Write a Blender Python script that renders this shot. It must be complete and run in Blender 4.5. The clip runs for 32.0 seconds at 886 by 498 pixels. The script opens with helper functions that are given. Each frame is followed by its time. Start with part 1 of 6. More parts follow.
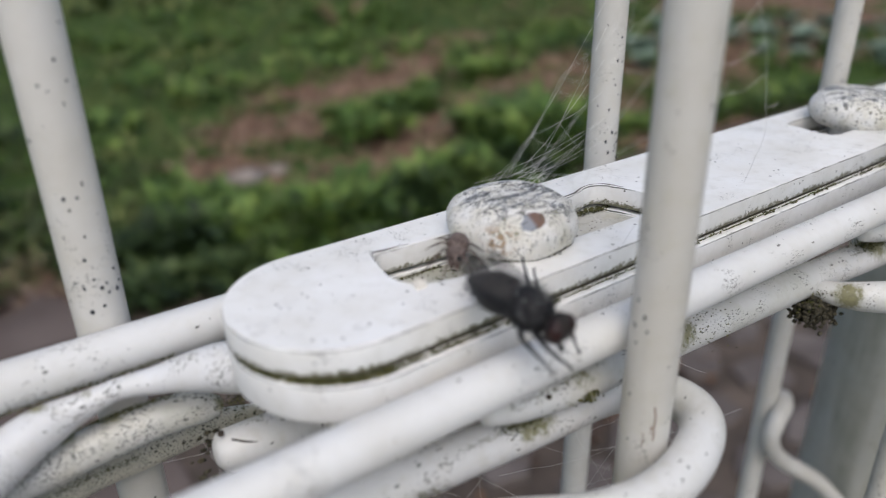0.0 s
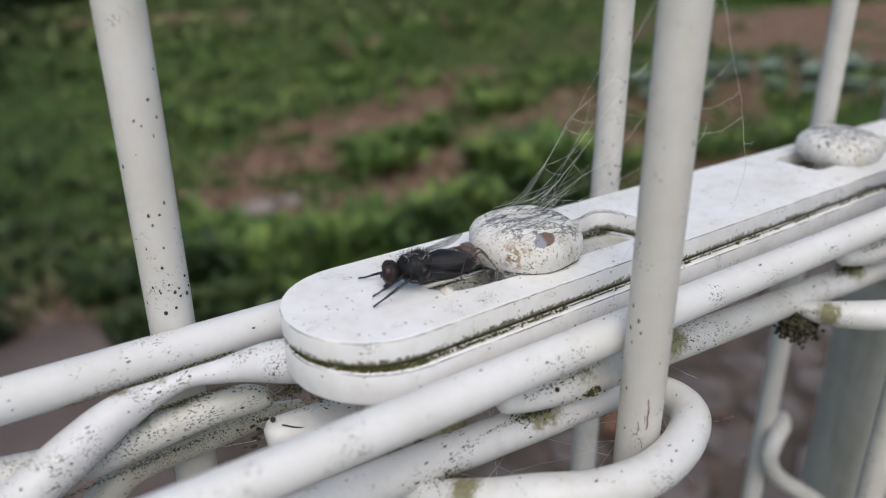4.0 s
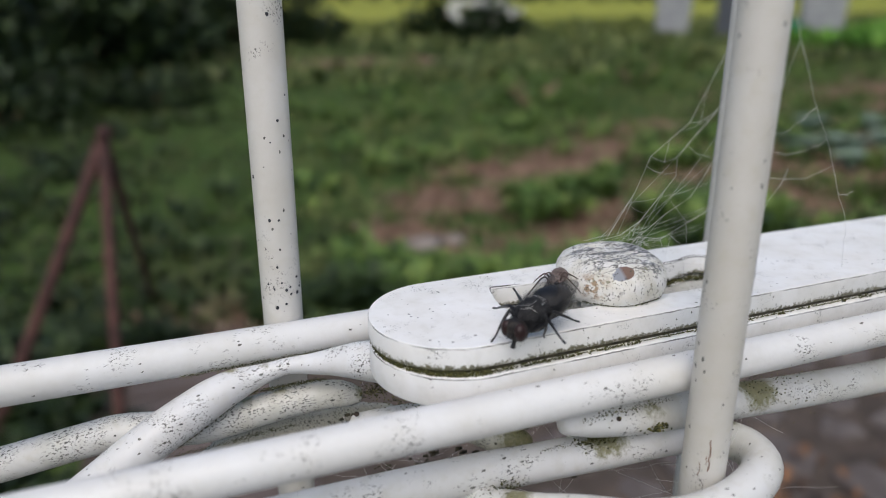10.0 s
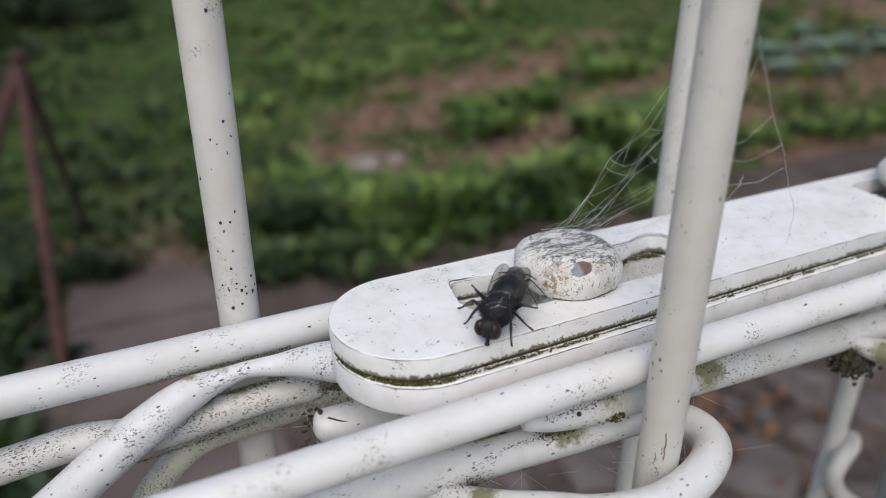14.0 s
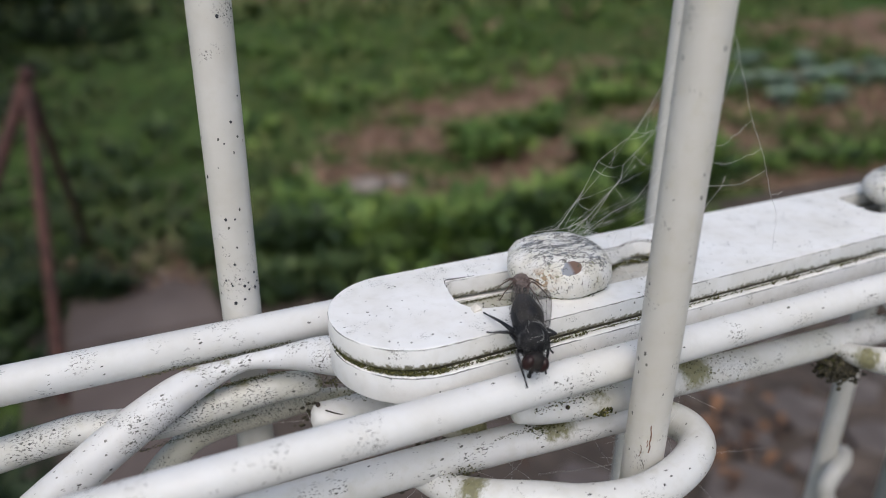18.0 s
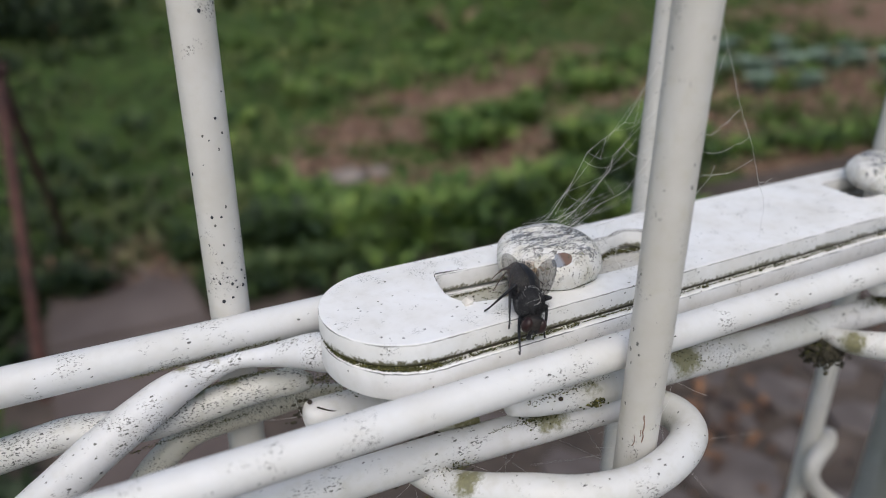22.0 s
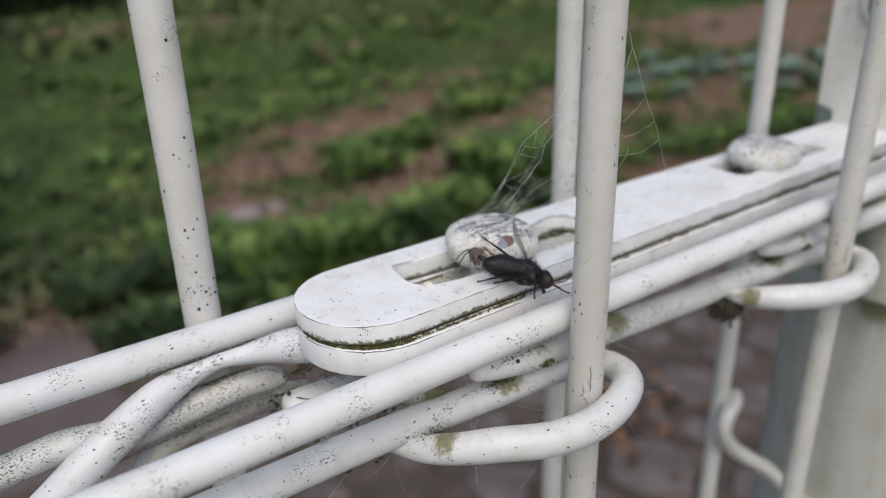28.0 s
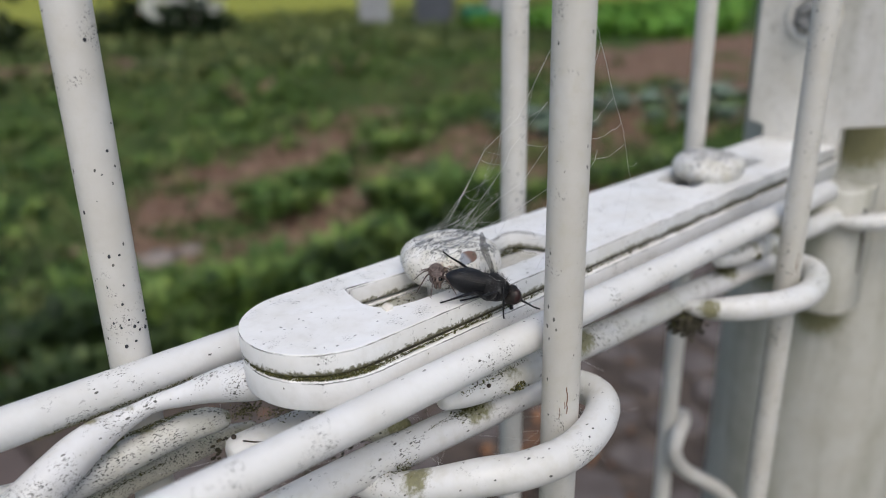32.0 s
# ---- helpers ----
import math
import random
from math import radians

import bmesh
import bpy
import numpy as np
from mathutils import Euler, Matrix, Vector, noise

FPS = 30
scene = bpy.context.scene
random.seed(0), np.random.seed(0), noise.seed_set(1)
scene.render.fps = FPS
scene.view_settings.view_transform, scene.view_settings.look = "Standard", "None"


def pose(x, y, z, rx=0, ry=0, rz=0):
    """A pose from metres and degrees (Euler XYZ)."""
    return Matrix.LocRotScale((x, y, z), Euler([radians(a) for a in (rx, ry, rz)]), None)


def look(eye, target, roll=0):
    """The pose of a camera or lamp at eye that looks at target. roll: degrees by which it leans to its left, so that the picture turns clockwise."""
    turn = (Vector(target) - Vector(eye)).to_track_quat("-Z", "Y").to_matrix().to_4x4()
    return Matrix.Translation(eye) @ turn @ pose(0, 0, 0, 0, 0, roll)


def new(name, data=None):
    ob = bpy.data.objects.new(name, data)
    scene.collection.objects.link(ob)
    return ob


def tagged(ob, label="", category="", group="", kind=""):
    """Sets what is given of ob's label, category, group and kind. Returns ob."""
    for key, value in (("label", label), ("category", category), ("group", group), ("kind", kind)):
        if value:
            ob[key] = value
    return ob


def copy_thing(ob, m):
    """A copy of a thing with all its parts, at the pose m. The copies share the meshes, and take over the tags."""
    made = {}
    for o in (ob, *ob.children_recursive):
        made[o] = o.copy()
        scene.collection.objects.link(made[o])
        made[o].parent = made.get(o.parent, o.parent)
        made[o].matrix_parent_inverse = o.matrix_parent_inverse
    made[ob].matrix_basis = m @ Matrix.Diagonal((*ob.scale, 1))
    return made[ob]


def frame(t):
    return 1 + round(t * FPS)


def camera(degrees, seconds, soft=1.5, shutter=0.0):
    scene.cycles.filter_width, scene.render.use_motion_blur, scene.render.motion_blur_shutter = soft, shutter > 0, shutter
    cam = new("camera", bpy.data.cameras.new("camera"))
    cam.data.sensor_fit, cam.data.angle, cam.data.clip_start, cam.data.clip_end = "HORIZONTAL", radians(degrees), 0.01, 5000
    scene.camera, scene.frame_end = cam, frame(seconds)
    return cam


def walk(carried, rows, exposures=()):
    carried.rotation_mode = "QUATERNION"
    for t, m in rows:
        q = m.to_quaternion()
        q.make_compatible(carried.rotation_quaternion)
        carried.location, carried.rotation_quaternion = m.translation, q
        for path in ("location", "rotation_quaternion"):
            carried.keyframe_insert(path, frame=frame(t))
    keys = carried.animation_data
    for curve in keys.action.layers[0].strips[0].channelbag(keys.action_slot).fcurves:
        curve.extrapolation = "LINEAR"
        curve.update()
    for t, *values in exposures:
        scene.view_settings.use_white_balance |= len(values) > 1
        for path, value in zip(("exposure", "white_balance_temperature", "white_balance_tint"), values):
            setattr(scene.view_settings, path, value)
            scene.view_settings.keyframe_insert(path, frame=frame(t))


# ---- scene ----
cam = camera(61.4, 32.0, soft=0.95, shutter=0.35)
METRES, EYE, TILT, LEAN, TURN = 0.2, 1.0, 0.0, 0.0, -35.3
ROWS = [
    (0.0, 0.0, 0.0, 0.0, -0.37, -25.23, 0.78),
    (0.5, 0.0086, -0.0387, 0.0126, -0.06, -24.83, 0.96),
    (1.0, 0.0029, -0.0509, 0.0174, 0.11, -24.4, 0.76),
    (1.5, 0.0066, -0.0498, 0.0163, 0.11, -24.07, 0.85),
    (2.0, 0.0058, -0.0535, 0.0153, 0.18, -23.75, 0.81),
    (2.5, 0.0021, -0.058, 0.0176, 0.29, -23.48, 0.71),
    (3.0, -0.0019, -0.0601, 0.0172, 0.33, -23.26, 0.7),
    (3.5, -0.0071, -0.0676, 0.0179, 0.41, -22.99, 0.53),
    (5.5, -0.0172, -0.1123, 0.0322, 1.28, -21.83, 0.55),
    (6.0, -0.0195, -0.118, 0.0286, 1.32, -21.6, 0.65),
    (6.5, -0.0012, -0.1167, 0.0373, 1.32, -21.4, 0.8),
    (7.0, -0.0184, -0.119, 0.0334, 1.48, -21.24, 0.53),
    (7.5, -0.0185, -0.1191, 0.0317, 1.6, -21.1, 0.55),
    (8.0, -0.0035, -0.1109, 0.0334, 1.71, -20.98, 0.52),
    (8.5, -0.0049, -0.1075, 0.0287, 1.93, -20.85, 0.23),
    (9.0, 0.0157, -0.0934, 0.0284, 3.98, -20.39, -0.97),
    (9.5, 0.0382, -0.0909, 0.0169, 11.26, -19.56, -0.84),
    (10.0, 0.0545, -0.1175, 0.0186, 14.06, -19.16, 0.02),
    (10.5, 0.0663, -0.156, 0.0255, 14.79, -18.77, 0.25),
    (11.0, 0.0615, -0.1741, 0.0549, 14.51, -18.94, 0.81),
    (11.5, 0.0584, -0.1472, 0.0572, 13.35, -23.43, 2.74),
    (12.0, 0.0473, -0.1234, 0.0931, 10.9, -25.01, 1.63),
    (12.5, 0.0406, -0.1011, 0.0883, 10.01, -26.01, 0.86),
    (13.0, 0.0343, -0.0958, 0.086, 9.76, -26.4, 0.31),
    (13.5, 0.0317, -0.0873, 0.0851, 9.43, -25.9, 0.02),
    (14.0, 0.0357, -0.0903, 0.0781, 9.32, -25.61, -0.05),
    (14.5, 0.042, -0.1153, 0.0808, 9.17, -25.33, -0.06),
    (16.5, 0.0516, -0.114, 0.0698, 9.3, -24.53, -0.53),
    (17.0, 0.0541, -0.1094, 0.0582, 9.41, -24.34, -0.58),
    (17.5, 0.0507, -0.1135, 0.0707, 9.5, -24.03, -0.46),
    (18.0, 0.045, -0.1198, 0.0702, 9.71, -23.84, -0.72),
    (18.5, 0.0461, -0.1271, 0.0705, 9.85, -23.7, -0.8),
    (19.0, 0.0423, -0.1389, 0.0764, 9.9, -23.56, -0.73),
    (19.5, 0.0352, -0.1512, 0.0771, 10.01, -23.38, -0.77),
    (20.0, 0.0484, -0.1606, 0.0771, 10.01, -23.25, -0.63),
    (20.5, 0.0358, -0.157, 0.0747, 10.05, -23.13, -0.65),
    (21.0, 0.0333, -0.1391, 0.0826, 9.52, -23.79, 0.05),
    (21.5, 0.0348, -0.1305, 0.0798, 8.67, -24.42, -0.41),
    (22.0, 0.0381, -0.1163, 0.0718, 8.02, -24.61, -0.28),
    (22.5, 0.0517, -0.1205, 0.0724, 7.51, -24.61, -0.39),
    (23.0, 0.0541, -0.1244, 0.0734, 7.27, -24.38, -0.66),
    (23.5, 0.0477, -0.1285, 0.0735, 7.18, -24.18, -1.08),
    (24.0, 0.0469, -0.1304, 0.0709, 7.0, -24.0, -1.14),
    (24.5, 0.0623, -0.1358, 0.0664, 6.83, -23.85, -1.02),
    (25.0, 0.0713, -0.1325, 0.0654, 6.81, -23.72, -0.92),
    (25.5, 0.0671, -0.1507, 0.0784, 6.77, -23.59, -1.08),
    (27.5, 0.0129, -0.1885, 0.0772, 1.35, -23.12, 1.26),
    (28.0, -0.0037, -0.201, 0.0725, -0.91, -22.63, 1.4),
    (28.5, -0.0251, -0.1646, 0.0569, -3.08, -22.32, 2.24),
    (29.0, -0.0361, -0.1348, 0.0409, -4.63, -22.07, 1.86),
    (29.5, -0.027, -0.1375, 0.0385, -6.3, -21.73, 2.16),
    (30.0, -0.0361, -0.1562, 0.0453, -7.56, -21.24, 2.15),
    (30.5, -0.0508, -0.1656, 0.0408, -7.64, -20.83, 1.36),
    (31.0, -0.0422, -0.1638, 0.0385, -7.62, -20.39, 1.37),
    (31.5, -0.0456, -0.1515, 0.0311, -7.36, -20.0, 1.17),
    (32.0, -0.037, -0.1552, 0.0368, -7.44, -19.89, 1.19),
]
walk(cam, [(t, pose(0, 0, EYE, TILT, LEAN, TURN) @ pose(METRES * x, METRES * y, METRES * z, 90 + pitch, roll, yaw)) for t, x, y, z, yaw, pitch, roll in ROWS], exposures=[(0.0, 0.16, 6380, 9.3), (32.0, 0.16, 6380, 9.3)])
cam.data.dof.use_dof, cam.data.dof.focus_distance, cam.data.dof.aperture_fstop = True, 0.121, 13.6

# ---- world and light ----
SUN_UP, SUN_ROUND = 55.0, 212.0
sky_world = bpy.data.worlds.new("overcast_sky")
sky_world.use_nodes = True
wn = sky_world.node_tree.nodes
sky = wn.new("ShaderNodeTexSky")
sky.sky_type, sky.sun_disc = "NISHITA", False
sky.sun_elevation, sky.sun_rotation = radians(SUN_UP), radians(SUN_ROUND)
sky.air_density, sky.dust_density, sky.ozone_density = 1.0, 4.0, 1.0
wn["Background"].inputs["Strength"].default_value = 0.125
sky_world.node_tree.links.new(sky.outputs[0], wn["Background"].inputs["Color"])
scene.world = sky_world
sun = new("sun", bpy.data.lights.new("sun", "SUN"))
sun.data.energy, sun.data.angle, sun.data.color = 0.95, radians(60), (1.0, 0.985, 0.96)
a, b = radians(SUN_ROUND), radians(SUN_UP)
sun.matrix_world = look((0, 0, 5), (-math.sin(a) * math.cos(b), -math.cos(a) * math.cos(b), 5 - math.sin(b)))


# ---- materials ----
def material(name, rough=0.5, metal=0.0, spec=0.5):
    m = bpy.data.materials.new(name)
    m.use_nodes = True
    n, l = m.node_tree.nodes, m.node_tree.links
    b = n["Principled BSDF"]
    b.inputs["Roughness"].default_value, b.inputs["Metallic"].default_value = rough, metal
    b.inputs["Specular IOR Level"].default_value = spec
    return m, n, l, b


def coords(n, kind="Object"):
    return n.new("ShaderNodeTexCoord").outputs[kind]


def scaled(n, l, vec, s):
    k = n.new("ShaderNodeMapping")
    k.inputs["Scale"].default_value = s
    l.new(vec, k.inputs["Vector"])
    return k.outputs[0]


def noise_tex(n, l, vec, scale, detail=4.0, rough=0.55):
    k = n.new("ShaderNodeTexNoise")
    k.inputs["Scale"].default_value, k.inputs["Detail"].default_value, k.inputs["Roughness"].default_value = scale, detail, rough
    l.new(vec, k.inputs["Vector"])
    return k.outputs["Fac"]


def voronoi(n, l, vec, scale, out="Distance", feature="F1"):
    k = n.new("ShaderNodeTexVoronoi")
    k.feature = feature
    k.inputs["Scale"].default_value = scale
    l.new(vec, k.inputs["Vector"])
    return k.outputs[out]


def ramp(n, l, fac, stops):
    k = n.new("ShaderNodeValToRGB")
    e = k.color_ramp.elements
    while len(e) < len(stops):
        e.new(0.5)
    for i, (p, c) in enumerate(stops):
        e[i].position = p
        e[i].color = (c, c, c, 1) if isinstance(c, (int, float)) else (*c, 1)
    l.new(fac, k.inputs["Fac"])
    return k.outputs["Color"]


def math_node(n, l, op, a, b=0.0, c=0.0):
    k = n.new("ShaderNodeMath")
    k.operation = op
    for i, v in enumerate((a, b, c)):
        if isinstance(v, (int, float)):
            k.inputs[i].default_value = v
        else:
            l.new(v, k.inputs[i])
    return k.outputs[0]


def mix(n, l, fac, a, b, how="MIX"):
    k = n.new("ShaderNodeMix")
    k.data_type, k.blend_type = "RGBA", how
    for socket, v in ((k.inputs[0], fac), (k.inputs[6], a), (k.inputs[7], b)):
        if isinstance(v, (int, float)):
            socket.default_value = v
        elif isinstance(v, tuple):
            socket.default_value = (*v, 1)
        else:
            l.new(v, socket)
    return k.outputs[2]


def bump(n, l, b, height, strength, distance):
    k = n.new("ShaderNodeBump")
    k.inputs["Strength"].default_value, k.inputs["Distance"].default_value = strength, distance
    l.new(height, k.inputs["Height"])
    l.new(k.outputs[0], b.inputs["Normal"])


def axis(n, l, vec, which):
    k = n.new("ShaderNodeSeparateXYZ")
    l.new(vec, k.inputs[0])
    return k.outputs[which]


def white_paint(name, base=(0.77, 0.765, 0.745), specks=0.5, grime=0.3, stretch=(1, 1, 1), edge=None, moss=None, rust=None, streaks=0.0, clear=0.2, green=0.0, patches=()):
    """Weathered white paint on steel: mottled, with algae specks in drifts and fine scratches."""
    m, n, l, b = material(name, 0.38)
    o = coords(n)
    v = scaled(n, l, o, stretch)
    broad = noise_tex(n, l, o, 90, 4)
    mid = noise_tex(n, l, o, 420, 3)
    col = mix(n, l, ramp(n, l, broad, [(0.38, 0.0), (0.72, 1.0)]), base, tuple(c * k for c, k in zip(base, (0.90, 0.885, 0.85))))
    col = mix(n, l, math_node(n, l, "MULTIPLY", ramp(n, l, mid, [(0.5, 0.0), (0.75, 1.0)]), grime), col, (0.47, 0.45, 0.37))
    if green:
        film = math_node(n, l, "MULTIPLY", ramp(n, l, noise_tex(n, l, o, 60, 5, 0.65), [(0.5, 0.0), (0.7, 1.0)]), green)
        col = mix(n, l, film, col, (0.30, 0.31, 0.19))
    drift = ramp(n, l, noise_tex(n, l, o, 150, 4, 0.7), [(0.64 - 0.16 * specks, 0.0), (0.72 - 0.14 * specks, 1.0)])
    fine = noise_tex(n, l, v, 3400, 3, 0.65)
    dots = ramp(n, l, fine, [(0.575 - 0.02 * specks, 0.0), (0.61 - 0.02 * specks, 1.0)])
    w = n.new("ShaderNodeTexVoronoi")
    w.inputs["Scale"].default_value = 1050
    l.new(v, w.inputs["Vector"])
    chance = axis(n, l, w.outputs["Color"], 0)
    size = math_node(n, l, "MULTIPLY_ADD", axis(n, l, w.outputs["Color"], 1), 0.17, 0.06)
    ragged = math_node(n, l, "ADD", w.outputs["Distance"], math_node(n, l, "MULTIPLY", math_node(n, l, "SUBTRACT", noise_tex(n, l, v, 3000, 2), 0.5), 0.45))
    spots = math_node(n, l, "LESS_THAN", ragged, size)
    thick = ramp(n, l, noise_tex(n, l, o, 70, 3, 0.6), [(0.38, clear), (0.62, 1.0)])
    spots = math_node(n, l, "MULTIPLY", spots, math_node(n, l, "LESS_THAN", chance, math_node(n, l, "MULTIPLY", thick, 0.62 * specks)))
    s = math_node(n, l, "MAXIMUM", math_node(n, l, "MULTIPLY", dots, drift), spots)
    tone = mix(n, l, axis(n, l, w.outputs["Color"], 2), (0.018, 0.019, 0.017), (0.09, 0.09, 0.075))
    col = mix(n, l, math_node(n, l, "MULTIPLY", s, 0.94), col, tone)
    for px, py, pz, pr in patches:
        # algae grown round a contact point
        d = n.new("ShaderNodeVectorMath")
        d.operation = "DISTANCE"
        l.new(o, d.inputs[0])
        d.inputs[1].default_value = (px, py, pz)
        k = math_node(n, l, "ADD", math_node(n, l, "DIVIDE", d.outputs["Value"], pr), math_node(n, l, "MULTIPLY", math_node(n, l, "SUBTRACT", noise_tex(n, l, o, 900, 4, 0.7), 0.5), 1.5))
        col = mix(n, l, math_node(n, l, "MULTIPLY", ramp(n, l, k, [(0.55, 1.0), (1.05, 0.0)]), 0.88), col, mix(n, l, noise_tex(n, l, o, 1600, 3), (0.07, 0.066, 0.022), (0.25, 0.235, 0.08)))
    if edge:
        # a dirty crack in the paint where the top meets the side
        zz = math_node(n, l, "MULTIPLY_ADD", math_node(n, l, "SUBTRACT", noise_tex(n, l, o, 420, 4, 0.65), 0.5), 0.0004, axis(n, l, o, 2))
        near = math_node(n, l, "SUBTRACT", 1.0, ramp(n, l, math_node(n, l, "MULTIPLY", math_node(n, l, "ABSOLUTE", math_node(n, l, "SUBTRACT", zz, edge)), 1000.0), [(0.06, 0.0), (0.13, 1.0)]))
        worn = ramp(n, l, noise_tex(n, l, o, 130, 4), [(0.40, 0.12), (0.56, 1.0)])
        col = mix(n, l, math_node(n, l, "MULTIPLY", math_node(n, l, "MULTIPLY", near, worn), 0.95), col, (0.05, 0.05, 0.045))
    if rust:
        d = math_node(n, l, "MULTIPLY", math_node(n, l, "ABSOLUTE", math_node(n, l, "SUBTRACT", axis(n, l, o, 2), rust)), 100.0)
        crack = math_node(n, l, "ABSOLUTE", math_node(n, l, "SUBTRACT", noise_tex(n, l, scaled(n, l, o, (1, 1, 0.3)), 230, 3), 0.5))
        k = math_node(n, l, "MULTIPLY", ramp(n, l, crack, [(0.003, 1.0), (0.012, 0.0)]), ramp(n, l, math_node(n, l, "ADD", d, math_node(n, l, "MULTIPLY", noise_tex(n, l, o, 300, 3), 0.6)), [(0.55, 1.0), (0.85, 0.0)]))
        col = mix(n, l, math_node(n, l, "MULTIPLY", k, 0.75), col, (0.20, 0.10, 0.05))
    if streaks:
        run = noise_tex(n, l, scaled(n, l, o, (1, 1, 0.12)), 75, 5, 0.6)
        patch = noise_tex(n, l, o, 26, 4)
        k = math_node(n, l, "MULTIPLY", ramp(n, l, run, [(0.45, 0.0), (0.68, 1.0)]), ramp(n, l, patch, [(0.4, 0.2), (0.65, 1.0)]))
        col = mix(n, l, math_node(n, l, "MULTIPLY", k, streaks), col, (0.15, 0.16, 0.08))
    if moss:
        # algae creeping out of a joint at that height
        d = math_node(n, l, "MULTIPLY", math_node(n, l, "ABSOLUTE", math_node(n, l, "SUBTRACT", axis(n, l, o, 2), moss)), 100.0)
        reach = math_node(n, l, "ADD", math_node(n, l, "MULTIPLY", noise_tex(n, l, o, 130, 3), 0.22), math_node(n, l, "MULTIPLY", noise_tex(n, l, o, 1500, 4, 0.65), 0.30))
        k = math_node(n, l, "SUBTRACT", reach, d)
        col = mix(n, l, math_node(n, l, "MULTIPLY", ramp(n, l, k, [(0.17, 0.0), (0.22, 1.0)]), 0.92), col, mix(n, l, noise_tex(n, l, o, 900, 3), (0.035, 0.036, 0.012), (0.16, 0.15, 0.055)))
    l.new(col, b.inputs["Base Color"])
    l.new(ramp(n, l, mid, [(0.3, 0.30), (0.7, 0.50)]), b.inputs["Roughness"])
    bump(n, l, b, math_node(n, l, "ADD", noise_tex(n, l, o, 800, 3), math_node(n, l, "MULTIPLY", s, 0.4)), 0.25, 0.00025)
    return m


def plain(name, stops, scale, rough, bump_size=0.0, metal=0.0, spec=0.5, island=0.0):
    """A surface whose colour drifts between the stops by noise, and from piece to piece by island."""
    m, n, l, b = material(name, rough, metal, spec)
    o = coords(n)
    f = noise_tex(n, l, o, scale, 5)
    if island:
        g = n.new("ShaderNodeNewGeometry").outputs["Random Per Island"]
        f = math_node(n, l, "ADD", math_node(n, l, "MULTIPLY", f, 1 - island), math_node(n, l, "MULTIPLY", g, island))
    l.new(ramp(n, l, f, stops), b.inputs["Base Color"])
    if bump_size:
        bump(n, l, b, noise_tex(n, l, o, scale * 5, 4), 0.6, bump_size)
    return m


CONTACTS = [(x + dx, y, z, r) for x in (0.0652, 0.1540) for dx, y, z, r in ((-0.0280, 0.0530, 0.9348, 0.0030), (-0.0045, 0.0565, 0.9425, 0.0026), (-0.0100, 0.0590, 0.9382, 0.0042), (0.0105, 0.0555, 0.9372, 0.0030), (0.0200, 0.0590, 0.9405, 0.0050))]
PAINT = white_paint("white_paint_speckled", patches=CONTACTS, base=(0.68, 0.683, 0.676), specks=0.62, grime=0.35, stretch=(0.5, 1, 1), clear=0.25, green=0.25)
PAINT_DIRTY = white_paint("white_paint_dirty", patches=[(0.0100, 0.0890, 0.9404, 0.0018), (0.0045, 0.0895, 0.9388, 0.0014), (0.0230, 0.0880, 0.9362, 0.0022)], base=(0.645, 0.645, 0.625), specks=1.35, grime=0.4, stretch=(0.55, 1, 1), clear=0.6, green=0.35)
PAINT_HOOK = white_paint("white_paint_hook", patches=[(0.0075, 0.0872, 0.9465, 0.0014), (0.0020, 0.0890, 0.9458, 0.0018)], base=(0.69, 0.70, 0.715), specks=0.95, grime=0.25, stretch=(0.6, 1, 1), clear=0.4, green=0.2)
PAINT_GRIMY = white_paint("white_paint_grimy", base=(0.56, 0.55, 0.48), specks=1.2, grime=0.6, clear=0.8, green=0.6)
PAINT_MOSSY = white_paint("white_paint_mossy", base=(0.62, 0.60, 0.50), specks=1.2, grime=0.6, clear=0.8, green=0.8, patches=[(0.0430, 0.0650, 0.9380, 0.0040)])
PAINT_CLEAN = white_paint("white_paint_cleaner", base=(0.725, 0.728, 0.722), clear=0.06, specks=0.48, grime=0.15, stretch=(0.5, 1, 1))
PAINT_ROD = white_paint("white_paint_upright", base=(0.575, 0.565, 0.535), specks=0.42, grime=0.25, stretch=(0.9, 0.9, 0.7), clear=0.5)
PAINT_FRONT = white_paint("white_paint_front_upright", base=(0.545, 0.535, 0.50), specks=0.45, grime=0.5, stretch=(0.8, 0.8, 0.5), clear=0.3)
PAINT_PLATE = white_paint("white_paint_plate", base=(0.87, 0.873, 0.868), specks=0.5, grime=0.16, edge=-0.00020, moss=-0.0037, clear=0.05, streaks=0.16)
PAINT_LOWER = white_paint("white_paint_lower_bar", base=(0.86, 0.862, 0.855), specks=0.4, grime=0.18, edge=-0.00024, moss=0.0014, clear=0.05, streaks=0.16)
# slot floor: specks and grime, on a base greyed for the slot's shade
PAINT_FLOOR = white_paint("white_paint_dusty_shaded", base=(0.55, 0.545, 0.51), specks=1.0, grime=0.8, clear=0.6, green=0.5)
PAINT_END = white_paint("white_paint_end_plate", base=(0.77, 0.75, 0.705), specks=0.3, grime=0.35, streaks=0.3)
PAINT_POST = white_paint("white_paint_post", patches=[(-0.036, -0.014, 0.957, 0.013), (-0.037, -0.010, 0.895, 0.010), (-0.036, 0.010, 0.912, 0.016)], base=(0.58, 0.575, 0.52), specks=0.2, grime=0.4, streaks=0.85)

MOSS = plain("moss", [(0.25, (0.020, 0.022, 0.007)), (0.5, (0.060, 0.062, 0.016)), (0.8, (0.16, 0.15, 0.05))], 900, 0.95, island=0.5)
DIRT = plain("dark_dirt", [(0.3, (0.02, 0.018, 0.012)), (0.7, (0.09, 0.08, 0.05))], 700, 0.95, 0.0004)


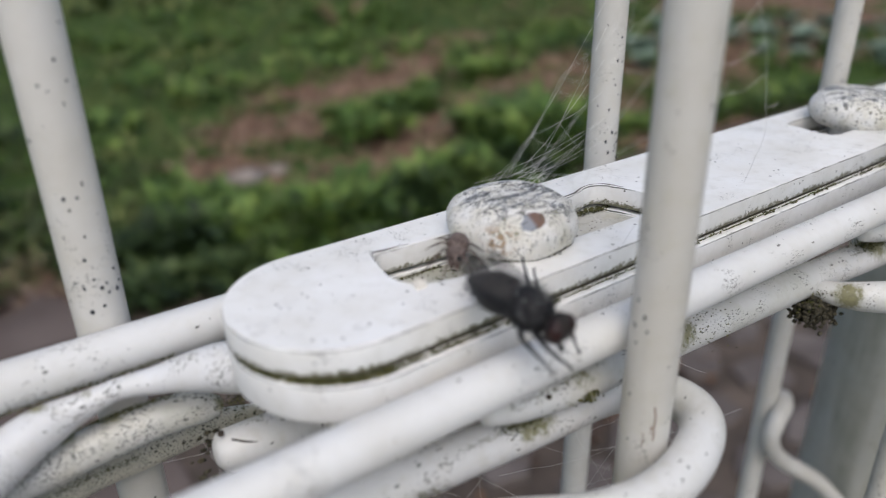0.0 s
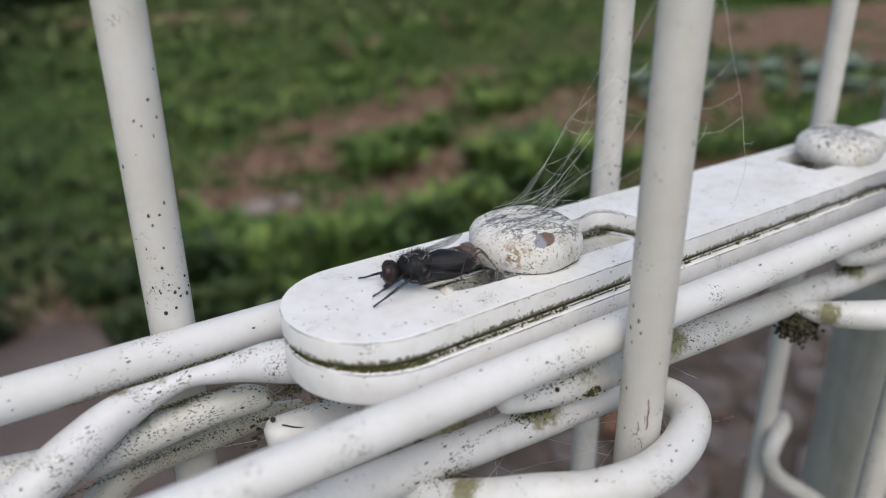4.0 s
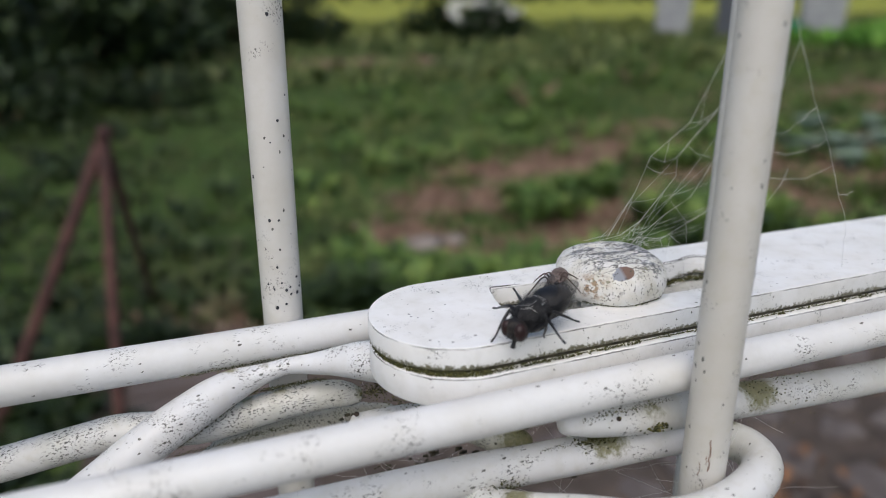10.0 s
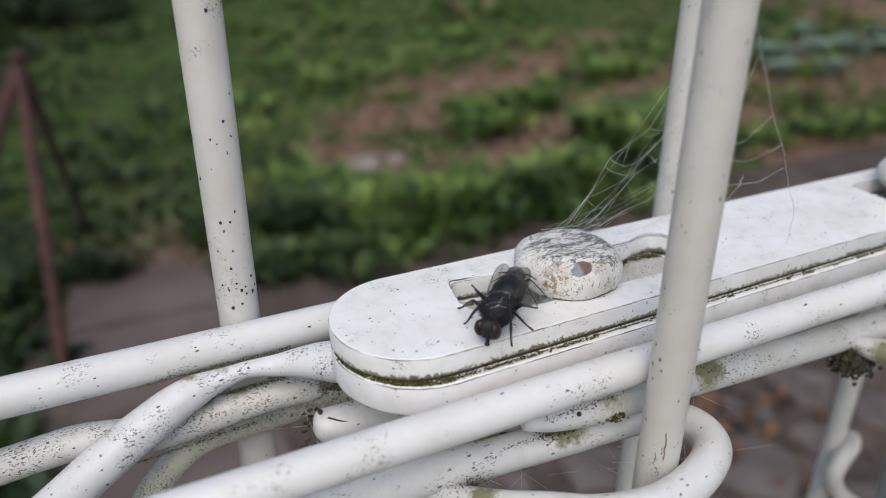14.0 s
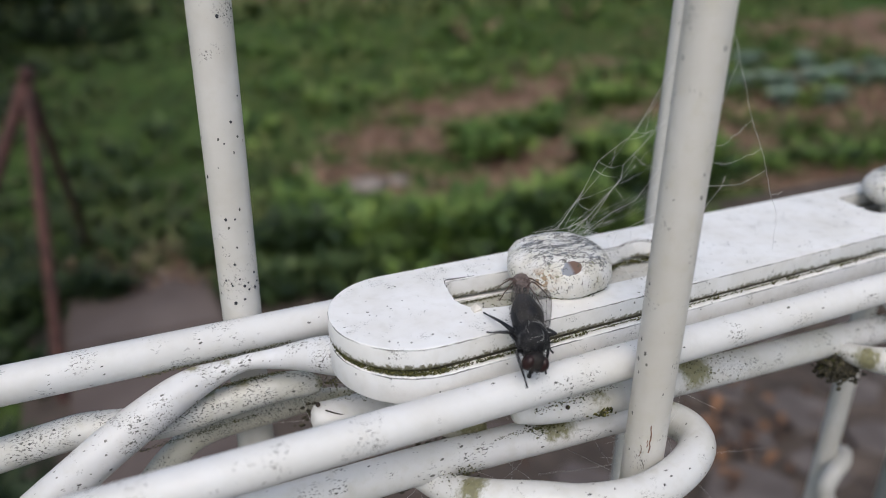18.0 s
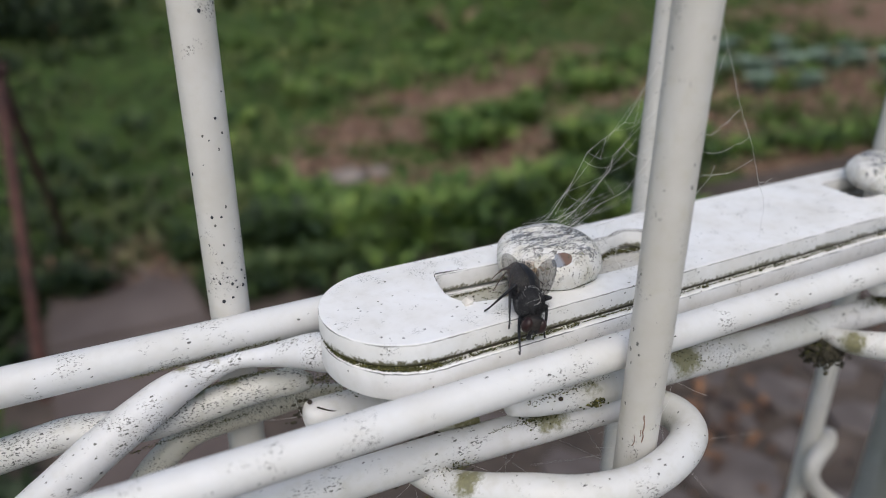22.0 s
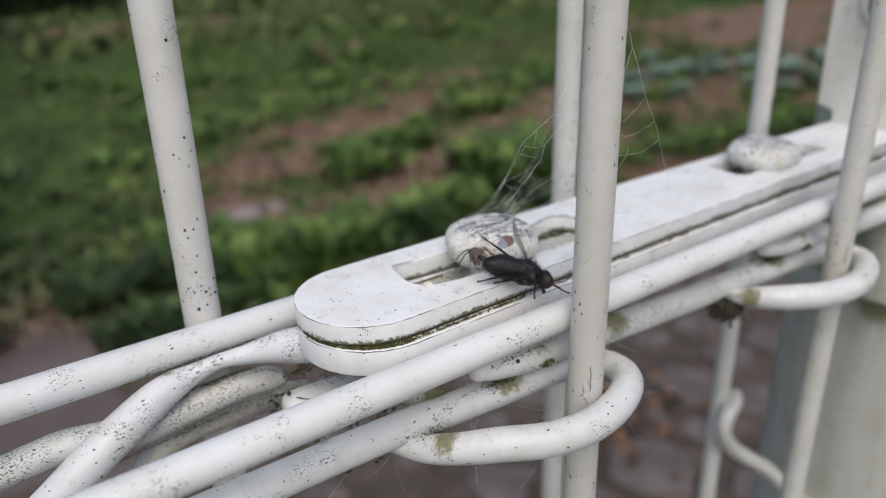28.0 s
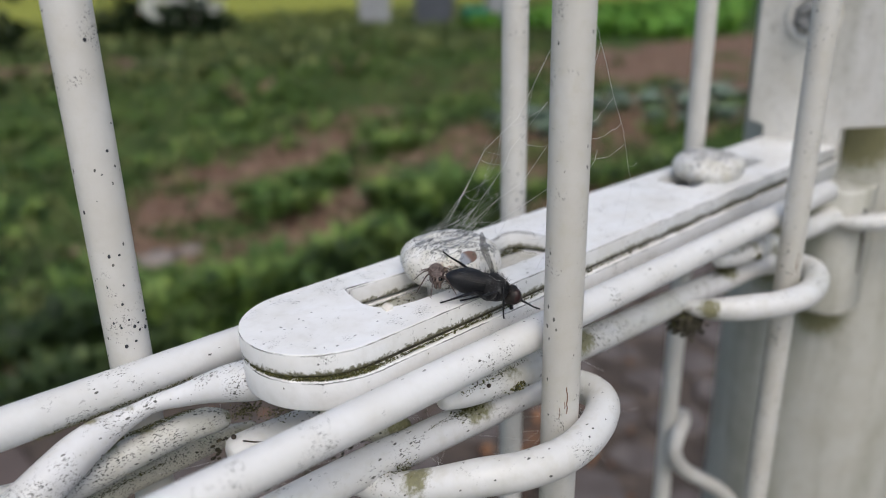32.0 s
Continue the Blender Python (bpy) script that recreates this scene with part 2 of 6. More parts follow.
# ---- mesh helpers ----
def mesh(name, verts, faces, mat=None, smooth=True):
    d = bpy.data.meshes.new(name)
    d.from_pydata([tuple(v) for v in verts], [], faces)
    d.update()
    if smooth:
        d.polygons.foreach_set("use_smooth", [True] * len(d.polygons))
    if mat:
        d.materials.append(mat)
    return d


def part(name, data, material=None, parent=None, label="", m=None):
    """One mesh object under a thing or a part. data: a mesh or a bmesh."""
    if isinstance(data, bmesh.types.BMesh):
        d = bpy.data.meshes.new(name)
        data.to_mesh(d)
        data.free()
        data = d
        for p in data.polygons:
            p.use_smooth = True
    if material and not data.materials:
        data.materials.append(material)
    ob = new(name, data)
    if parent:
        ob.parent = parent
    if m is not None:
        ob.matrix_basis = m
    if label:
        ob["label"] = label
    return ob


def thing(name, label, category, m=None, group="", kind=""):
    ob = new(name)
    ob.empty_display_size = 0.01
    if m is not None:
        ob.matrix_basis = m
    return tagged(ob, label, category, group, kind)


def smooth_path(pts, per=6):
    """Catmull-Rom through pts; each point may carry a radius as a fourth number."""
    p = np.array(pts, float)
    q = np.vstack([2 * p[0] - p[1], p, 2 * p[-1] - p[-2]])
    out = []
    for i in range(1, len(q) - 2):
        for k in range(per):
            t = k / per
            a, b, c, d = q[i - 1], q[i], q[i + 1], q[i + 2]
            out.append(0.5 * (2 * b + (c - a) * t + (2 * a - 5 * b + 4 * c - d) * t * t + (3 * b - a - 3 * c + d) * t ** 3))
    out.append(p[-1])
    return np.array(out)


def tube(name, pts, radius, mat=None, sides=20, per=6, flat=1.0, caps=True, wobble=0.0):
    """A round bar along pts (x, y, z[, radius]), ends rounded. flat: height to width of its section."""
    pts = [(*p, radius) if len(p) == 3 else p for p in pts]
    path = smooth_path(pts, per) if len(pts) > 2 else np.array(pts, float)
    c, r = path[:, :3], path[:, 3].copy()
    if caps:
        d0, d1 = c[0] - c[1], c[-1] - c[-2]
        d0, d1 = d0 / np.linalg.norm(d0), d1 / np.linalg.norm(d1)
        pre = [(c[0] + d0 * r[0] * 0.55 * s, r[0] * k) for s, k in ((1.0, 0.12), (0.9, 0.5), (0.6, 0.82))]
        post = [(c[-1] + d1 * r[-1] * 0.55 * s, r[-1] * k) for s, k in ((0.6, 0.82), (0.9, 0.5), (1.0, 0.12))]
        c = np.vstack([[v for v, _ in pre], c, [v for v, _ in post]])
        r = np.concatenate([[k for _, k in pre], r, [k for _, k in post]])
    t = np.gradient(c, axis=0)
    t /= np.linalg.norm(t, axis=1)[:, None]
    up = np.array((0.0, 0.0, 1.0)) if abs(t[0][2]) < 0.9 else np.array((0.0, 1.0, 0.0))
    verts, faces = [], []
    side = np.cross(t[0], up)
    for i in range(len(c)):
        side = side - t[i] * side.dot(t[i])
        side /= np.linalg.norm(side)
        top = np.cross(side, t[i])
        for k in range(sides):
            a = 2 * math.pi * k / sides
            w = 1 + wobble * noise.noise(Vector((c[i] * 160).tolist()) + Vector((math.cos(a), math.sin(a), 0)))
            verts.append(c[i] + r[i] * w * (math.cos(a) * side + flat * math.sin(a) * top))
    for i in range(len(c) - 1):
        for k in range(sides):
            j = (k + 1) % sides
            faces.append((i * sides + k, i * sides + j, (i + 1) * sides + j, (i + 1) * sides + k))
    faces.append(tuple(range(sides))[::-1])
    faces.append(tuple((len(c) - 1) * sides + k for k in range(sides)))
    return mesh(name, verts, faces, mat)


def lathe(name, profile, mat=None, sides=36, dent=0.0, freq=400.0):
    """Turns a profile of (radius, z) round z, with slight dents."""
    verts, faces = [], []
    for r, z in profile:
        for k in range(sides):
            a = 2 * math.pi * k / sides
            p = Vector((r * math.cos(a), r * math.sin(a), z))
            verts.append(p * (1 + dent * noise.noise(p * freq)))
    for i in range(len(profile) - 1):
        for k in range(sides):
            j = (k + 1) % sides
            faces.append((i * sides + k, i * sides + j, (i + 1) * sides + j, (i + 1) * sides + k))
    faces.append(tuple(range(sides))[::-1])
    faces.append(tuple((len(profile) - 1) * sides + k for k in range(sides)))
    return mesh(name, verts, faces, mat)


def plate(name, outline, holes, thick, mat, bevel=0.0004):
    """A flat bar cut from sheet: outline and holes in x, y; its top lies at z = 0, its edges are rounded."""
    cu = bpy.data.curves.new(name, "CURVE")
    cu.dimensions, cu.fill_mode = "2D", "BOTH"
    cu.extrude, cu.bevel_depth, cu.bevel_resolution = thick / 2 - bevel, bevel, 2
    for ring in (outline, *holes):
        s = cu.splines.new("POLY")
        s.points.add(len(ring) - 1)
        for p, (x, y) in zip(s.points, ring):
            p.co = (x, y, 0, 1)
        s.use_cyclic_u = True
    ob = bpy.data.objects.new(name, cu)
    scene.collection.objects.link(ob)
    d = bpy.data.meshes.new_from_object(ob.evaluated_get(bpy.context.evaluated_depsgraph_get()))
    bpy.data.objects.remove(ob)
    d.transform(Matrix.Translation((0, 0, -thick / 2)))
    d.materials.clear()
    d.materials.append(mat)
    return d


def arc(cx, cy, r, a0, a1, n=16, sy=1.0):
    return [(cx + r * math.cos(radians(a0 + (a1 - a0) * i / n)), cy + sy * r * math.sin(radians(a0 + (a1 - a0) * i / n))) for i in range(n + 1)]


def blobs(name, places, mat, sides=6):
    """Many small uneven lumps joined: (x, y, z, rx, ry, rz)."""
    ico = bmesh.new()
    bmesh.ops.create_icosphere(ico, subdivisions=1, radius=1)
    base = [v.co.copy() for v in ico.verts]
    tris = [[v.index for v in f.verts] for f in ico.faces]
    ico.free()
    verts, faces = [], []
    for x, y, z, rx, ry, rz in places:
        k = len(verts)
        s = Vector((random.random(), random.random(), random.random())) * 40
        for v in base:
            w = 1 + 0.5 * noise.noise(v * 1.7 + s)
            verts.append((x + v.x * rx * w, y + v.y * ry * w, z + v.z * rz * w))
        faces += [[k + i for i in f] for f in tris]
    return mesh(name, verts, faces, mat)


# ---- the gate: front and rear wire panels ----
ROD = 0.0030
FRONT_Y, REAR_Y = 0.0545, 0.0930
FT_Z, BT_Z = 0.9495, 0.9465
V_FRONT = [0.0652, 0.1540]
V_REAR = [(-0.0825, 0.0032), (0.0130, 0.0035), (0.1096, 0.0031), (0.1962, 0.0031)]
V_FY, V_RY = 0.0480, 0.0993
front = thing("wire_gate_panel", "white-painted steel wire gate panel with curled scrolls, speckled with algae", "gate panel", group="wire panels of the gate")
part("top_wire", tube("top_wire", [(-0.5, FRONT_Y, FT_Z - 0.0040), (-0.02, FRONT_Y, FT_Z - 0.0006), (0.065, FRONT_Y, FT_Z + 0.0001), (0.19, FRONT_Y, FT_Z + 0.0004)], 0.0029, PAINT_CLEAN, 28), parent=front)
V_R = [0.0032, 0.0029]
for x, r in zip(V_FRONT, V_R):
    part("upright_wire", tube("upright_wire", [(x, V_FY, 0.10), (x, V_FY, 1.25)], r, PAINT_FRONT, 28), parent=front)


def front_scroll(x0, x1, short=False):
    """One wire of a bay: a blunt end under the top wire at upright x0, a run to upright x1, a hairpin round it."""
    pts = [(x0 - 0.0185, 0.0572, 0.9432, 0.0018), (x0 - 0.0135, 0.0570, 0.9430, 0.0028), (x0 - 0.004, 0.0572, 0.9415), (x0 + 0.008, 0.0588, 0.9395), (x0 + 0.022, 0.0604, 0.9372),
           (x1 - 0.045, 0.0612, 0.9353), (x1 - 0.022, 0.0605, 0.9349), (x1 - 0.010, 0.0595, 0.9350), (x1 + 0.004, 0.0583, 0.9352), (x1 + 0.0092, 0.0552, 0.9355), (x1 + 0.0111, 0.0505, 0.9358), (x1 + 0.0089, 0.0455, 0.9360), (x1 + 0.002, 0.0418, 0.9360),
           (x1 - 0.0065, 0.0405, 0.9358), (x1 - 0.0146, 0.0425, 0.9355), (x1 - 0.0210, 0.0465, 0.9352), (x1 - 0.0262, 0.0514, 0.9338, 0.0028), (x1 - 0.0302, 0.0570, 0.9323, 0.0025), (x1 - 0.0340, 0.0628, 0.9322, 0.0016)]
    if short:
        pts = pts[:-3] + [(x1 - 0.0248, 0.0505, 0.9347, 0.0028), (x1 - 0.0272, 0.0545, 0.9342, 0.0024), (x1 - 0.0292, 0.0590, 0.9342, 0.0016)]
    return tube("scroll_wire", pts, ROD, PAINT, 24, 8)


for x0, x1 in ((-0.12, V_FRONT[0]), (V_FRONT[0], V_FRONT[1]), (V_FRONT[1], 0.243)):
    part("scroll_wire", front_scroll(x0, x1, x1 > 0.1), parent=front)

rear = thing("wire_gate_panel", "white-painted steel wire panel behind the latch with twin rails and scrolls", "gate panel", group="wire panels of the gate")
part("top_wire", tube("top_wire", [(-0.6, REAR_Y, BT_Z), (0.215, REAR_Y, BT_Z)], 0.0032, PAINT_CLEAN, 24), parent=rear)
for x, r in V_REAR:
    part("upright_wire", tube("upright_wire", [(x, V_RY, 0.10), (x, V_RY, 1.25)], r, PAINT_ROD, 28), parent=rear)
# dark chips in the paint of the uprights, thickest near the top wire
CHIP = plain("dark_paint_chip", [(0.3, (0.012, 0.014, 0.020)), (0.7, (0.045, 0.048, 0.058))], 900, 0.85)
chip_rng = random.Random(29)
for x, r in V_REAR[1:]:
    chips = []
    for k in range(26):
        z = 0.9500 + (0.009 * chip_rng.random() if k < 12 else 0.012 + 0.075 * chip_rng.random() ** 1.4)
        a = radians(chip_rng.gauss(-84, 30))
        size = chip_rng.uniform(0.00010, 0.00034) * (1.1 if k < 12 else 0.9)
        c, d = abs(math.cos(a)), abs(math.sin(a))
        chips.append((x + r * math.cos(a), V_RY + r * math.sin(a), z, size * d + 0.00004, size * c + 0.00004, size * 1.25))
    tagged(part("paint_chips", blobs("paint_chips", chips, CHIP), parent=rear), "dark blue-black chips in the paint", kind="stuff")
# the hook: a fat wire from below, hammered thin where it passes under the top wire and on into the latch
part("hook_wire", tube("hook_wire", [(-0.045, 0.0825, 0.9130), (-0.0250, 0.0832, 0.9279), (-0.0186, 0.0838, 0.9321), (-0.0132, 0.0845, 0.9355), (-0.0088, 0.0853, 0.9379), (-0.0041, 0.0865, 0.9400, 0.0033), (-0.0005, 0.0875, 0.9414, 0.0031), (0.0028, 0.0880, 0.9424, 0.0027), (0.0055, 0.0880, 0.9431, 0.0021), (0.0082, 0.0874, 0.9440, 0.0016), (0.0115, 0.0868, 0.9448, 0.0014), (0.0154, 0.0855, 0.9451, 0.0018), (0.0188, 0.0840, 0.9456, 0.0024), (0.0221, 0.0820, 0.9461, 0.0031), (0.0254, 0.0800, 0.9463, 0.0035), (0.031, 0.0780, 0.9463, 0.0036)], 0.0034, PAINT_HOOK, 24, 8, wobble=0.03), parent=rear)
part("lower_wire", tube("lower_wire", [(-0.6, 0.0980, 0.9255), (-0.3, 0.0980, 0.9262), (-0.10, 0.0980, 0.9275), (-0.05, 0.0980, 0.9288), (-0.0355, 0.0972, 0.9304), (-0.0213, 0.0950, 0.9333), (-0.0149, 0.0935, 0.9345), (-0.0045, 0.0910, 0.9343), (0.0022, 0.0897, 0.9353, 0.0028), (0.0069, 0.0890, 0.9364, 0.0027), (0.0140, 0.0885, 0.9373, 0.0027), (0.0189, 0.0882, 0.9372, 0.0025), (0.0213, 0.0881, 0.9367, 0.0022), (0.0231, 0.0880, 0.9362, 0.0016)], 0.0029, PAINT_DIRTY, 24, 8, wobble=0.02), parent=rear)
part("scroll_wire", tube("scroll_wire", [(0.031, 0.0945, 0.9276, 0.0014), (0.0227, 0.0945, 0.9287, 0.0022), (0.0147, 0.0945, 0.9285), (0.0070, 0.0940, 0.9285), (0.0019, 0.0935, 0.9278), (-0.0017, 0.0930, 0.9258), (-0.0055, 0.0925, 0.9226), (-0.0090, 0.0920, 0.9181), (-0.0110, 0.0918, 0.9120)], 0.0025, PAINT_GRIMY, 20, 8), parent=rear)
part("scroll_wire", tube("scroll_wire", [(0.0340, 0.0720, 0.9392, 0.0026), (0.0390, 0.0688, 0.9376), (0.0420, 0.0666, 0.9362, 0.0030), (0.0445, 0.0648, 0.9352, 0.0018)], 0.0033, PAINT_MOSSY, 20, 6), parent=rear)
part("scroll_end", tube("scroll_end", [(0.0218, 0.0817, 0.9333, 0.0032), (0.029, 0.0808, 0.9333, 0.0036), (0.045, 0.0800, 0.9325, 0.0036), (0.062, 0.0790, 0.9315, 0.0034)], 0.0035, PAINT, 24, 6, 0.85), parent=rear)
part("scroll_wire", tube("scroll_wire", [(0.2025, 0.0975, 0.8528), (0.1980, 0.0945, 0.8528), (0.1918, 0.0930, 0.8500), (0.1908, 0.0927, 0.8435), (0.1985, 0.0920, 0.8330), (0.2150, 0.0868, 0.8190), (0.2250, 0.0820, 0.8070), (0.2290, 0.0700, 0.7985), (0.2270, 0.0560, 0.7900)], 0.0028, PAINT_ROD, 20, 8), parent=rear)

# drilled holes and a seam in the blunt wire ends
HOLE = plain("dark_hole", [(0.3, (0.012, 0.010, 0.008)), (0.7, (0.05, 0.035, 0.025))], 900, 0.9)
for x, y, z, r in ((0.0540, 0.0541, 0.9441, 0.0003), (0.0213, 0.0813, 0.9366, 0.00036)):
    part("hole", lathe("hole", [(r * 1.25, 0.0), (r * 1.2, 0.00012), (r * 0.9, 0.00008), (r * 0.3, 0.00002)], HOLE, 14), parent=front if y < 0.07 else rear, label="small dark drilled hole", m=look((x, y, z), (x + 0.35, y + 0.45, z - 0.6)))
part("seam", tube("seam", [(0.0222, 0.0799, 0.9361), (0.0249, 0.0787, 0.9352), (0.030, 0.0778, 0.9348)], 0.00013, HOLE, 6), parent=rear, label="dark seam")

RUST = plain("rust_line", [(0.3, (0.10, 0.045, 0.025)), (0.7, (0.24, 0.13, 0.08))], 900, 0.9)
q = random.Random(17)
for x, r in zip(V_FRONT, V_R):
    for a0, z0, z1 in ((-128, 0.9385, 0.9435), (-134, 0.9395, 0.9408), (-150, 0.9375, 0.9396)):
        line = []
        n = max(3, int((z1 - z0) / 0.0006))
        for i in range(n + 1):
            a = radians(a0 + 6 + q.uniform(-2.5, 2.5))
            line.append((x + (r - 0.00001) * math.cos(a), V_FY + (r - 0.00001) * math.sin(a), z0 + (z1 - z0) * i / n))
        part("crack", tube("crack", line, 0.00010 if n > 5 else 0.00006, RUST, 6, 2), parent=front, label="rusty crack in the paint")

# ---- the latch: two stacked flat bars, two rivets, the upright end plate ----
TOP_Z, PY0, PY1 = 0.9562, 0.0612, 0.0867
PC, PR = (PY0 + PY1) / 2, (PY1 - PY0) / 2
latch = thing("gate_latch", "white-painted flat steel sliding latch with two slots, moss in its joint", "gate latch")
X0, X1 = 0.0225, 0.2190
SKEW = 0.017


def front_edge(x):
    """The latch narrows a little towards the post along its front edge."""
    return PY0 + SKEW * (x - X0 - PR)


bar = arc(X0 + PR, PC, PR, 90, 270, 28) + [(X1, front_edge(X1)), (X1, PY1 + 0.0012)]
slot_a = [(0.0449, 0.0803), (0.0442, 0.0783), (0.0437, 0.0762), (0.0434, 0.0735), (0.0436, 0.0718), (0.0444, 0.0702), (0.0455, 0.0692), (0.0470, 0.0685), (0.0500, 0.0679), (0.0560, 0.0675), (0.0840, 0.0675), (0.0905, 0.0680), (0.0922, 0.0700), (0.0925, 0.0740), (0.0915, 0.0772), (0.0903, 0.0798), (0.0893, 0.0809), (0.0880, 0.0814), (0.0864, 0.0813), (0.0848, 0.0808), (0.0825, 0.0801), (0.0800, 0.0799), (0.0680, 0.0798), (0.0562, 0.0798), (0.0466, 0.0804)]
slot_b = [(0.1462, 0.0727), (0.1460, 0.0740), (0.1463, 0.0822), (0.1476, 0.0827), (0.1850, 0.0824), (0.1878, 0.0815), (0.1885, 0.0800), (0.1877, 0.0722), (0.1868, 0.0713), (0.1480, 0.0713), (0.1468, 0.0717)]
part("upper_bar", plate("upper_bar", bar, [slot_a, slot_b], 0.0036, PAINT_PLATE, 0.0002), parent=latch, m=pose(0, 0, TOP_Z))
low = arc(X0 + PR + 0.0008, PC - 0.0006, PR + 0.0007, 90, 270, 28) + [(X1 - 0.001, front_edge(X1) - 0.0013), (X1 - 0.001, PY1 + 0.0013)]
part("lower_bar", plate("lower_bar", low, [slot_a, slot_b], 0.0049, PAINT_LOWER, 0.0003), parent=latch, m=pose(0, 0, TOP_Z - 0.0042))
for x0, x1 in ((0.0410, 0.0950), (0.1430, 0.1920)):
    part("slot_floor", plate("slot_floor", [(x0, 0.0645), (x1, 0.0645), (x1, 0.0845), (x0, 0.0845)], [], 0.0012, PAINT_FLOOR, 0.0003), parent=latch, label="dusty floor of the slot, greyed for the shade in it", m=pose(0, 0, TOP_Z - 0.0047))


BLACK_CRACK = plain("black_crack", [(0.3, (0.015, 0.013, 0.011)), (0.7, (0.06, 0.05, 0.04))], 900, 0.9)
for run in ([(0.0780, 0.0800), (0.0825, 0.0802), (0.0848, 0.0809), (0.0864, 0.0814), (0.0880, 0.0815), (0.0893, 0.0810), (0.0903, 0.0799), (0.0915, 0.0773)], [(0.0434, 0.0735), (0.0437, 0.0762), (0.0442, 0.0783), (0.0449, 0.0804), (0.0466, 0.0805), (0.0520, 0.0801)]):
    part("crack", tube("crack", [(x + 0.0001 * math.sin(x * 9000), y, TOP_Z - 0.00008, 0.00008 + 0.00011 * abs(math.sin(x * 2600 + y * 900))) for x, y in run], 0.0001, BLACK_CRACK, 6, 5, wobble=0.5), parent=latch, label="black ragged crack along the slot edge")


def chipped_paint():
    """Old white paint chipped to grey metal and rust, with dark cracks on the crown."""
    m, n, l, b = material("chipped_white_paint", 0.5)
    o = coords(n)
    col = mix(n, l, ramp(n, l, noise_tex(n, l, o, 300, 4), [(0.38, 0.0), (0.7, 1.0)]), (0.83, 0.825, 0.80), (0.68, 0.66, 0.57))
    height = axis(n, l, o, 2)
    crown = ramp(n, l, math_node(n, l, "MULTIPLY", height, 100.0), [(0.50, 0.0), (0.64, 1.0)])
    k = math_node(n, l, "ADD", noise_tex(n, l, scaled(n, l, o, (0.6, 1.2, 1.2)), 290, 7, 0.74), math_node(n, l, "MULTIPLY", crown, 0.14))
    col = mix(n, l, ramp(n, l, k, [(0.665, 0.0), (0.675, 1.0)]), col, (0.33, 0.345, 0.36))
    col = mix(n, l, ramp(n, l, k, [(0.705, 0.0), (0.715, 1.0)]), col, (0.13, 0.125, 0.12))
    split = math_node(n, l, "ABSOLUTE", math_node(n, l, "SUBTRACT", noise_tex(n, l, scaled(n, l, o, (0.45, 1.2, 1.0)), 520, 5, 0.65), 0.5))
    split = math_node(n, l, "MULTIPLY", ramp(n, l, split, [(0.012, 1.0), (0.026, 0.0)]), crown)
    col = mix(n, l, math_node(n, l, "MULTIPLY", split, 0.9), col, (0.05, 0.047, 0.042))
    d = n.new("ShaderNodeVectorMath")
    d.operation = "DISTANCE"
    l.new(o, d.inputs[0])
    d.inputs[1].default_value = (-0.0068, -0.0056, 0.0036)
    rust_zone = ramp(n, l, math_node(n, l, "MULTIPLY", d.outputs["Value"], 200.0), [(0.25, 1.0), (0.60, 0.0)])
    rust = math_node(n, l, "MULTIPLY", rust_zone, ramp(n, l, noise_tex(n, l, o, 900, 4), [(0.48, 0.0), (0.56, 1.0)]))
    col = mix(n, l, math_node(n, l, "MULTIPLY", rust, 0.8), col, (0.30, 0.17, 0.06))
    e = n.new("ShaderNodeVectorMath")
    e.operation = "DISTANCE"
    l.new(scaled(n, l, o, (0.8, 1.0, 1.0)), e.inputs[0])
    e.inputs[1].default_value = (-0.0021, -0.0073, 0.0060)
    q = math_node(n, l, "ADD", math_node(n, l, "MULTIPLY", e.outputs["Value"], 400.0), math_node(n, l, "MULTIPLY", math_node(n, l, "SUBTRACT", noise_tex(n, l, o, 700, 3), 0.5), 0.55))
    chip = ramp(n, l, q, [(0.56, 1.0), (0.60, 0.0)])
    col = mix(n, l, chip, col, mix(n, l, ramp(n, l, math_node(n, l, "MULTIPLY_ADD", axis(n, l, o, 0), 100.0, 0.5), [(0.22, 0.0), (0.28, 1.0)]), (0.30, 0.32, 0.36), (0.19, 0.115, 0.085)))
    fine = ramp(n, l, noise_tex(n, l, o, 2400, 3), [(0.615, 0.0), (0.63, 1.0)])
    col = mix(n, l, math_node(n, l, "MULTIPLY", fine, 0.8), col, (0.06, 0.06, 0.05))
    pits = ramp(n, l, noise_tex(n, l, scaled(n, l, o, (1.0, 1.0, 0.7)), 860, 3, 0.6), [(0.605, 0.0), (0.625, 1.0)])
    pits = math_node(n, l, "MULTIPLY", pits, ramp(n, l, noise_tex(n, l, o, 170, 2), [(0.42, 0.15), (0.58, 0.85)]))
    col = mix(n, l, pits, col, mix(n, l, ramp(n, l, noise_tex(n, l, o, 250, 2), [(0.45, 0.0), (0.55, 1.0)]), (0.11, 0.115, 0.115), (0.23, 0.22, 0.13)))
    l.new(col, b.inputs["Base Color"])
    bump(n, l, b, math_node(n, l, "SUBTRACT", 1.0, k), 0.7, 0.0012)
    return m


